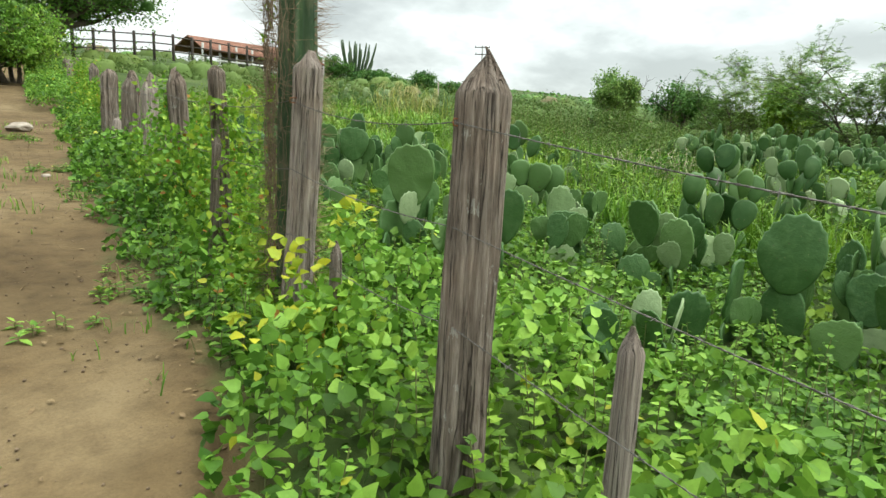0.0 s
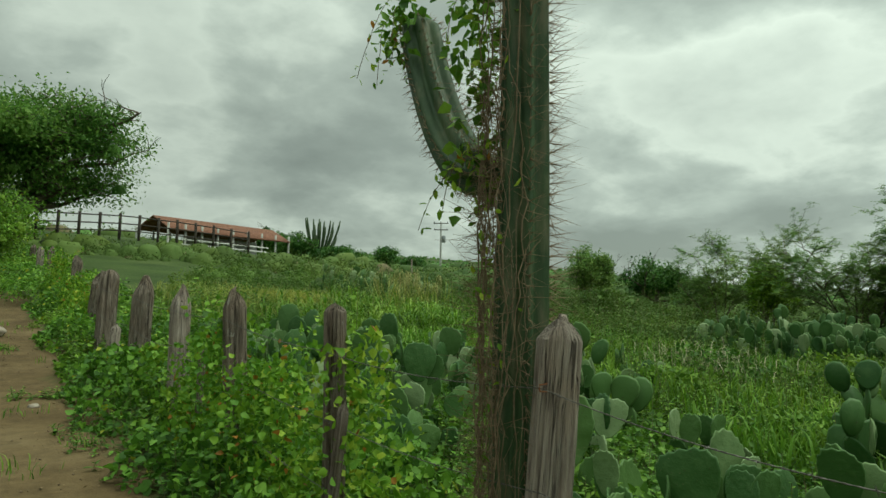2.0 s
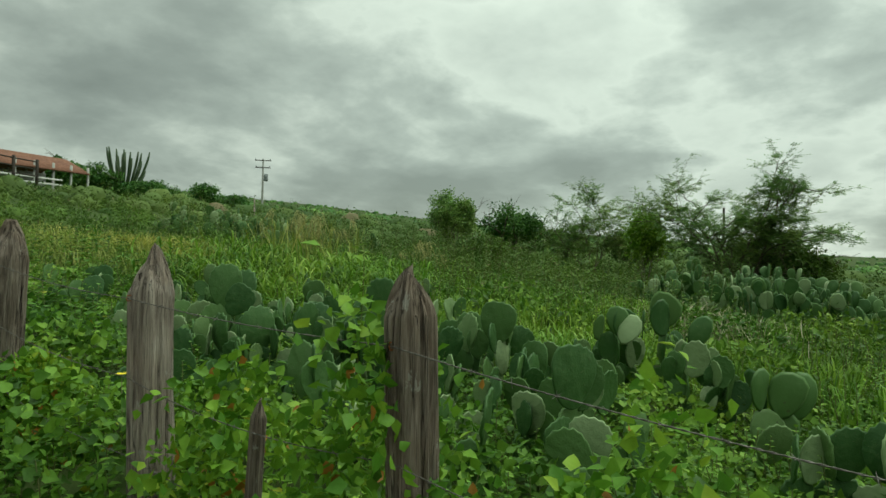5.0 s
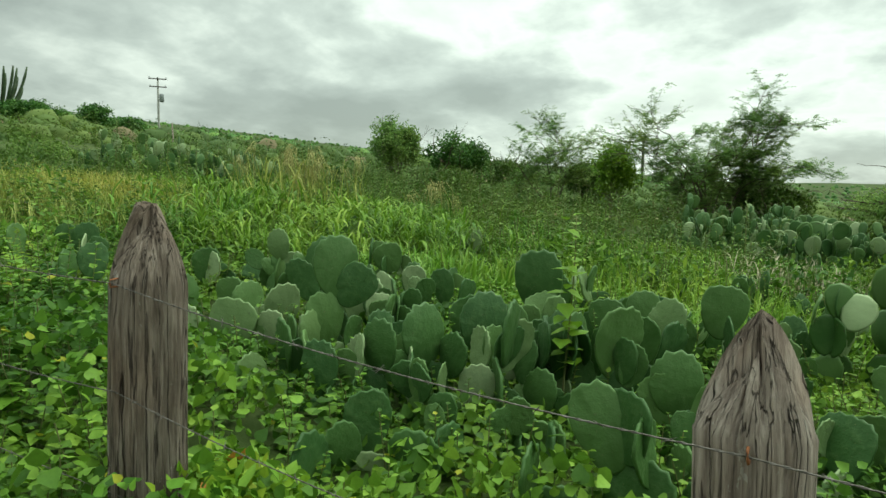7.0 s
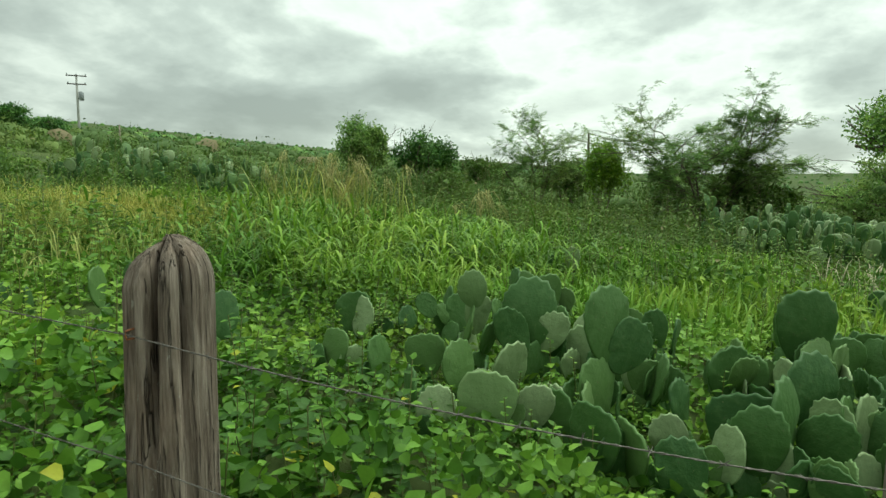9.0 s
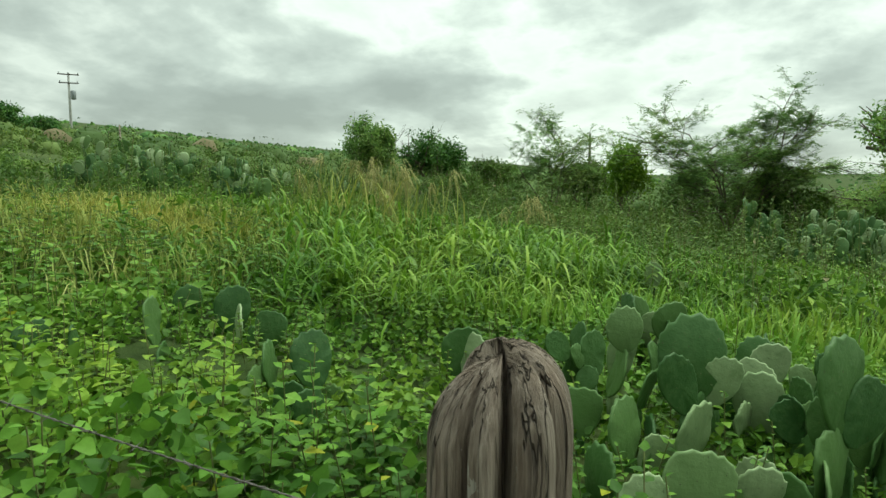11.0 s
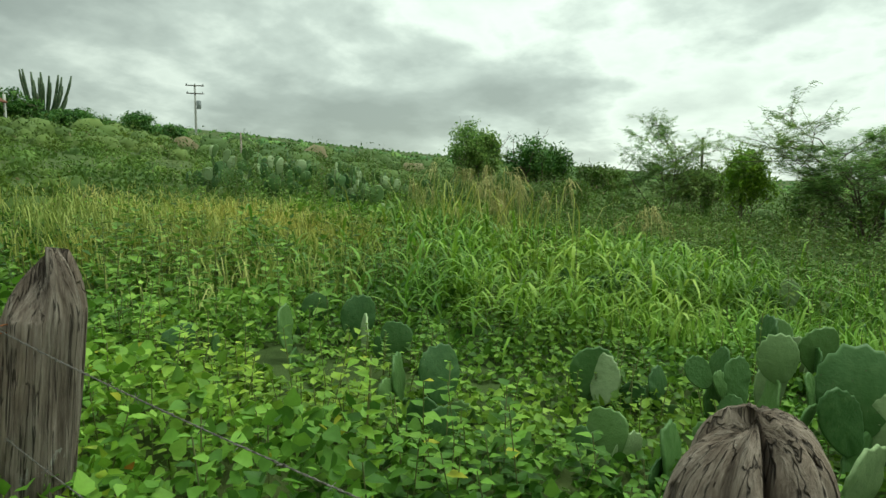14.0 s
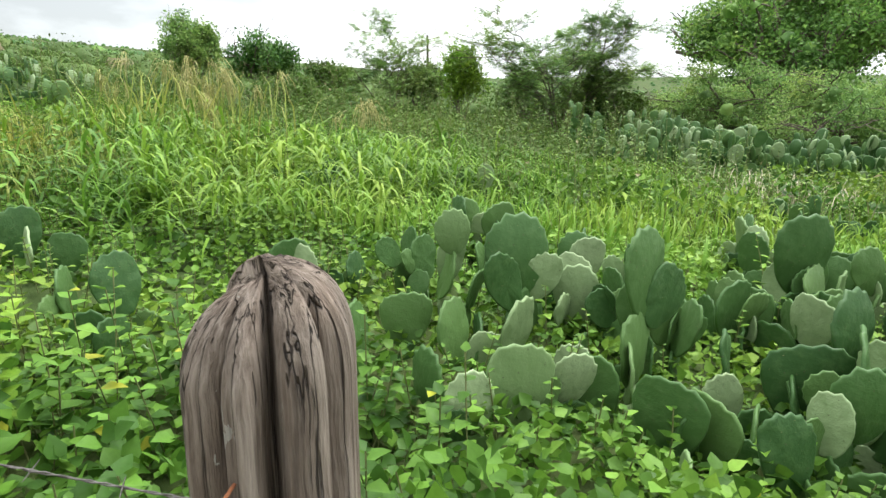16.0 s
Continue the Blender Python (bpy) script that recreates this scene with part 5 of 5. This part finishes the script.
def clump_field(name, n, rmin, rmax, az0, az1, size, leaf, per, mat, label, seed, core):
    """Many low rounded thickets of leaves, thinning out with distance."""
    rng = np.random.default_rng(seed)
    d = np.exp(rng.uniform(math.log(rmin), math.log(rmax), n))
    az = np.radians(rng.uniform(az0, az1, n))
    x, y = -1 + d * np.sin(-az), 10 + d * np.cos(az)
    ok = ~((x < 0.8) & (y < 40)) & ~((x < 9.0) & (y < 18.5)) & ~((x < 32) & (y > 45) & (y < 82))
    x, y, d = x[ok], y[ok], d[ok]
    n = len(x)
    k = np.clip(d / 30, 0.7, 2.0)
    r = (size[0] + (size[1] - size[0]) * rng.random(n) ** 2.2) * np.clip(d / 35, 0.75, 1.9)
    cx = np.repeat(x, per)
    q = rng.normal(0, 1, (n * per, 3))
    q /= np.linalg.norm(q, axis=1)[:, None]
    q[:, 2] = np.abs(q[:, 2])
    q *= rng.uniform(0.50, 1.0, (n * per, 1))
    rr = np.repeat(r, per)[:, None]
    P = np.stack([cx, np.repeat(y, per), np.repeat(ground_z(x, y), per)], -1) + q * rr * (1, 1, 1.15)
    P[:, 2] = np.maximum(P[:, 2], np.repeat(ground_z(x, y), per))
    soup = Soup()
    V, F = scatter(DIAM_V, DIAM_F, P, turns(len(P), 0.8, rng), np.repeat(k, per) * leaf * rng.uniform(0.6, 1.4, len(P)))
    soup.add(V, F)
    kind = rng.integers(0, 5, n)
    g = ground_z(x, y)
    for i in range(5):
        m = kind == i
        V, F = scatter(*DOMES[i], np.stack([x, y, g - 0.1], -1)[m], turns(int(m.sum()), 0.05, rng), r[m] * core)
        soup.add(V, F)
    thicket = soup.mesh(name, mat)
    return stuff(name, thicket, label, "bushes")


clump_field("near_scrub", 1250, 10.5, 44, -130, -20, (0.30, 0.85), 0.13, 84, M_SCRUB, "low olive green scrub behind the meadow", 80, 0.55)
clump_field("hill_scrub", 3400, 28, 190, -125, 12, (0.38, 1.35), 0.14, 44, M_HILL, "green scrub covering the hillside", 81, 0.70)
clump_field("far_woods", 3000, 170, 1200, -125, 15, (1.2, 2.2), 0.30, 14, M_TREE, "distant wooded ridge", 82, 0.80)


# ---------------------------------------------------------------- barn, rails, pole, candelabra cactus
def barn():
    ax, ay = polar(-11.5, 68, -1.5, 1.5)
    bx, by = polar(-20.9, 75, -1.5, 1.5)
    ln = math.hypot(bx - ax, by - ay)
    turn = math.degrees(math.atan2(by - ay, bx - ax))
    g = min(float(ground_z(ax, ay)), float(ground_z(bx, by))) - 0.3
    thing = empty("barn", ax, ay, g, "long low open barn with red clay tile roof", "barn", "", turn)
    lift = 0.35
    roof = Soup()
    rows = 96
    for side in (-1, 1):
        for k in range(rows):
            xx = ln * (k + 0.5) / rows
            z0, z1 = lift + 3.0, lift + (1.45 if side < 0 else 1.9)
            tube(roof, [(xx, 0, z0), (xx, side * 1.7, (z0 + z1) / 2 + 0.04), (xx, side * 3.4, z1)], ln / rows * 0.56, 6, True)
    part("roof", roof.mesh("roof", M_TILE, True), thing, "red clay tile roof")
    wall = Soup()
    boxes(wall, ln / 2 + 1.5, 1.4, lift + 0.4, ln - 5, 0.2, 2.4)
    part("wall", wall.mesh("wall", M_CONC), thing)
    for k in range(9):
        for yy in (-3.1, 3.1):
            s = Soup()
            tube(s, [(ln * k / 8, yy, -0.6), (ln * k / 8, yy, lift + 2.1)], 0.11, 8)
            part("column", s.mesh("column", M_CONC), thing)
    for zz in (0.55, 1.0, 1.45):
        s = Soup()
        boxes(s, ln * 0.42, -3.9, lift - 0.9 + zz, ln * 0.7, 0.05, 0.14)
        part("rail", s.mesh("rail", M_WHITE), thing, "white fence rail")


barn()


def rail_fence():
    thing = empty("rail_fence", 0, 0, 0, "dark wooden rail fence climbing the hill", "rail fence")
    pts = []
    for k in range(12):
        s = k / 11
        x, y = polar(-3.5 - 15.5 * s, 52 + 12 * s, -1.5, 1.5)
        pts.append((x, y, float(ground_z(x, y))))
    for k, (x, y, z) in enumerate(pts):
        s = Soup()
        boxes(s, x, y, z + 0.95, 0.17, 0.17, 2.3, 0.2)
        part("post", s.mesh("post", M_RAIL), thing)
    for (x0, y0, z0), (x1, y1, z1) in zip(pts, pts[1:]):
        for h in (0.75, 1.3, 1.9):
            s = Soup()
            tube(s, [(x0, y0, z0 + h), ((x0 + x1) / 2, (y0 + y1) / 2, (z0 + z1) / 2 + h), (x1, y1, z1 + h)], 0.055, 6)
            part("rail", s.mesh("rail", M_RAIL), thing)


rail_fence()


def utility_pole():
    x, y = 69.4, 100.6
    g = float(ground_z(x, y))
    thing = empty("utility_pole", x, y, g, "concrete utility pole with crossarms and a transformer", "utility pole", "", -40)
    top = 18.95 - g
    s = Soup()
    tube(s, [(0, 0, -0.3), (0, 0, top * 0.5), (0, 0, top)], [0.22, 0.18, 0.14], 10)
    part("shaft", s.mesh("shaft", M_CONC, True), thing)
    for zz, ln in ((top - 0.25, 2.8), (top - 1.5, 2.6)):
        s = Soup()
        boxes(s, 0, -0.16, zz, ln, 0.14, 0.16)
        arm = part("crossarm", s.mesh("crossarm", M_RAIL), thing)
        for xx in (-ln / 2 + 0.15, 0.0, ln / 2 - 0.15):
            i = Soup()
            tube(i, [(xx, -0.16, zz + 0.08), (xx, -0.16, zz + 0.2), (xx, -0.16, zz + 0.34)], [0.05, 0.09, 0.05], 8)
            part("insulator", i.mesh("insulator", M_GREY, True), arm)
    s = Soup()
    tube(s, [(0.55, -0.1, top - 3.9), (0.55, -0.1, top - 3.8), (0.55, -0.1, top - 2.7), (0.55, -0.1, top - 2.6)], [0.30, 0.36, 0.36, 0.30], 14)
    part("transformer", s.mesh("transformer", M_GREY, True), thing, "grey transformer drum")
    x2, y2 = 65.6, 22.4
    g2 = float(ground_z(x2, y2))
    other = empty("wooden_pole", x2, y2, g2, "slim dark pole standing beyond the scrub", "pole")
    s = Soup()
    tube(s, [(0, 0, -0.3), (0, 0, 3), (0, 0, 7.4 - g2)], [0.14, 0.13, 0.11], 8)
    part("shaft", s.mesh("shaft", M_RAIL, True), other)
    x3, y3 = 19.5, 34.0
    g3 = float(ground_z(x3, y3))
    stake = empty("pale_stake", x3, y3, g3, "pale bare stake standing in the scrub", "stake")
    s = Soup()
    tube(s, [(0, 0, -0.2), (0.02, 0, 0.0), (0.0, 0.02, max(1.4, 4.0 - g3))], [0.05, 0.05, 0.035], 8)
    part("shaft", s.mesh("shaft", M_POST_PALE, True), stake)


utility_pole()


def candelabra():
    rng = np.random.default_rng(12)
    x, y = 35.3, 80.8
    g = float(ground_z(x, y))
    thing = empty("candelabra_cactus", x, y, g, "many-armed candelabra cactus on the hill", "cactus")
    top = 14.3 - g
    for k in range(22):
        a = rng.uniform(0, 6.28)
        out = rng.uniform(0.9, 2.9) * (0.3 if k < 3 else 1)
        t = np.linspace(0, 1, 9)
        hh = top * rng.uniform(0.55, 1.0)
        bowed = out * (0.75 * np.sin(t * 1.57) + 0.25 * t ** 2)
        pts = np.stack([bowed * math.cos(a), bowed * math.sin(a), 0.3 + (hh - 0.3) * (0.25 * t + 0.75 * t ** 1.5)], -1)
        s = Soup()
        ribbed(s, pts, np.where(t > 0.95, 0.07, 0.13), 5, 20)
        part("arm", s.mesh("arm", M_RIB, True), thing)
    for k, (dx, dy, h, sp) in enumerate(((-4, -1, 3.6, 3.0), (3.5, -2, 2.7, 2.6), (10, -1, 3.4, 3.2), (16, 1, 2.6, 2.4), (-7.5, -2, 3.9, 3.0), (0, -4, 2.2, 2.8))):
        tree("hill_bush", x + dx, y + dy, h, sp, 90 + k, M_TREE, 8000, 0.30, "dark rounded bush on the hill", "bush", stems=4, trunk_r=0.06, depth=2, cluster=0.35)


candelabra()


# ---------------------------------------------------------------- small things
def stones():
    rng = np.random.default_rng(8)
    for x, y, r in ((-1.33, 13.4, 0.20), (-1.05, 8.9, 0.05)):
        bm = bmesh.new()
        bmesh.ops.create_icosphere(bm, subdivisions=3, radius=r)
        for v in bm.verts:
            v.co *= 1 + 0.35 * (noise.noise(v.co / r * 1.3 + Vector((x, y, 0))))
            v.co.z *= 0.45
        me = bpy.data.meshes.new("stone")
        bm.to_mesh(me)
        bm.free()
        me.materials.append(M_STONE)
        ob = new("stone", me)
        ob.location = (x, y, float(ground_z(x, y)) + r * 0.2)
        tagged(ob, "pale worn stone lying on the dirt track", "stone")


stones()


def litter():
    rng = np.random.default_rng(77)
    n = 2600
    x, y = rng.uniform(-3.6, -0.45, n), rng.uniform(0.6, 15, n)
    P = np.stack([x, y, ground_z(x, y) + 0.004], -1)
    octa = [(1, 0, 0), (0, 1, 0), (-1, 0, 0), (0, -1, 0), (0, 0, 0.7), (0, 0, -0.7)]
    tri = [(0, 1, 4), (1, 2, 4), (2, 3, 4), (3, 0, 4), (1, 0, 5), (2, 1, 5), (3, 2, 5), (0, 3, 5)]
    V, F = scatter(octa, tri, P, turns(n, 0.4, rng), 0.003 + 0.011 * rng.random(n) ** 3)
    stuff("clods", mesh_of("clods", V, F, M_CLOD), "small earth clods and grit on the dirt track", "grit")
    n = 700
    x, y = rng.uniform(-2.2, -0.5, n), rng.uniform(1.0, 13, n)
    keep = rng.random(n) < np.exp((x + 0.5) / 0.55)
    P = np.stack([x, y, ground_z(x, y) + 0.012], -1)[keep]
    V, F = scatter(OVAL_V, OVAL_F, P, turns(len(P), 0.25, rng), rng.uniform(0.02, 0.05, len(P)))
    stuff("fallen_leaves", mesh_of("fallen_leaves", V, F, M_LITTER), "dry brown leaves fallen beside the creepers", "leaves")


M_CLOD = plain_material("clod", (0.10, 0.066, 0.04), (0.20, 0.145, 0.095), 40.0, 0.95)
M_LITTER = plain_material("dead_leaf", (0.11, 0.07, 0.035), (0.24, 0.17, 0.085), 40.0, 0.85)
litter()


def flower(x, y, z, r, mat, label):
    g = float(ground_z(x, y))
    thing = empty("flower", x, y, g, label, "flower")
    s = Soup()
    tube(s, [(0, 0, 0), (0.01, 0, (z - g) * 0.5), (0, 0, z - g)], 0.0025, 5)
    part("stem", s.mesh("stem", M_STEM), thing)
    for k in range(5):
        a = k * 2 * math.pi / 5
        V = np.array([(0, 0, 0), (-0.45, 0.6, 0.1), (0, 1.0, 0.2), (0.45, 0.6, 0.1), (0, 0.55, 0.02)]) * r
        c, sn = math.cos(a), math.sin(a)
        V = V @ np.array([[c, sn, 0], [-sn, c, 0], [0, 0, 1]]) + (0, 0, z - g)
        part("petal", mesh_of("petal", V, [np.array([(0, 4, 1), (1, 4, 2), (2, 4, 3), (3, 4, 0)])], mat), thing)


def tall_weed(x, y, top, seed):
    rng = np.random.default_rng(seed)
    g = float(ground_z(x, y))
    thing = empty("tall_weed", x, y, g, "tall single weed with pale yellow-green leaves", "weed")
    h = top - g
    s = Soup()
    z = np.linspace(0, h, 12)
    tube(s, np.stack([0.03 * np.sin(z * 2), 0.02 * np.cos(z * 3), z], -1), np.linspace(0.008, 0.003, 12), 6)
    part("stem", s.mesh("stem", M_STEM, True), thing)
    n = 34
    zz = h * (0.25 + 0.75 * np.linspace(0, 1, n))
    a = np.arange(n) * 2.4
    P = np.stack([0.03 * np.cos(a), 0.03 * np.sin(a), zz], -1)
    for k in range(n):
        m = Matrix.Translation(P[k]) @ Matrix.Rotation(a[k], 4, "Z") @ Matrix.Rotation(rng.uniform(-0.6, 0.5), 4, "X")
        sc = (0.125 - 0.05 * k / n) * (1.0 if seed == 3 else 0.62) * rng.uniform(0.7, 1.2)
        part("leaf", TALL_LEAF, thing, "", m @ Matrix.Diagonal((sc, sc, sc, 1)))


TALL_LEAF = mesh_of("leaf", HEART_V, np.array(HEART_F), M_YELLOW)
tall_weed(2.18, 8.73, 2.08, 3)
tall_weed(0.75, 12.3, 1.98, 4)
flower(3.5, 11.58, 1.40, 0.045, M_WPETAL, "cream prickly pear blossom above the weeds")
flower(0.1, 5.6, 1.20, 0.035, M_PETAL, "small bright yellow vine flower")
flower(-0.1, 4.7, 1.15, 0.03, M_PETAL, "small bright yellow vine flower")
flower(0.1, 8.3, 1.38, 0.03, M_PETAL, "small bright yellow vine flower")
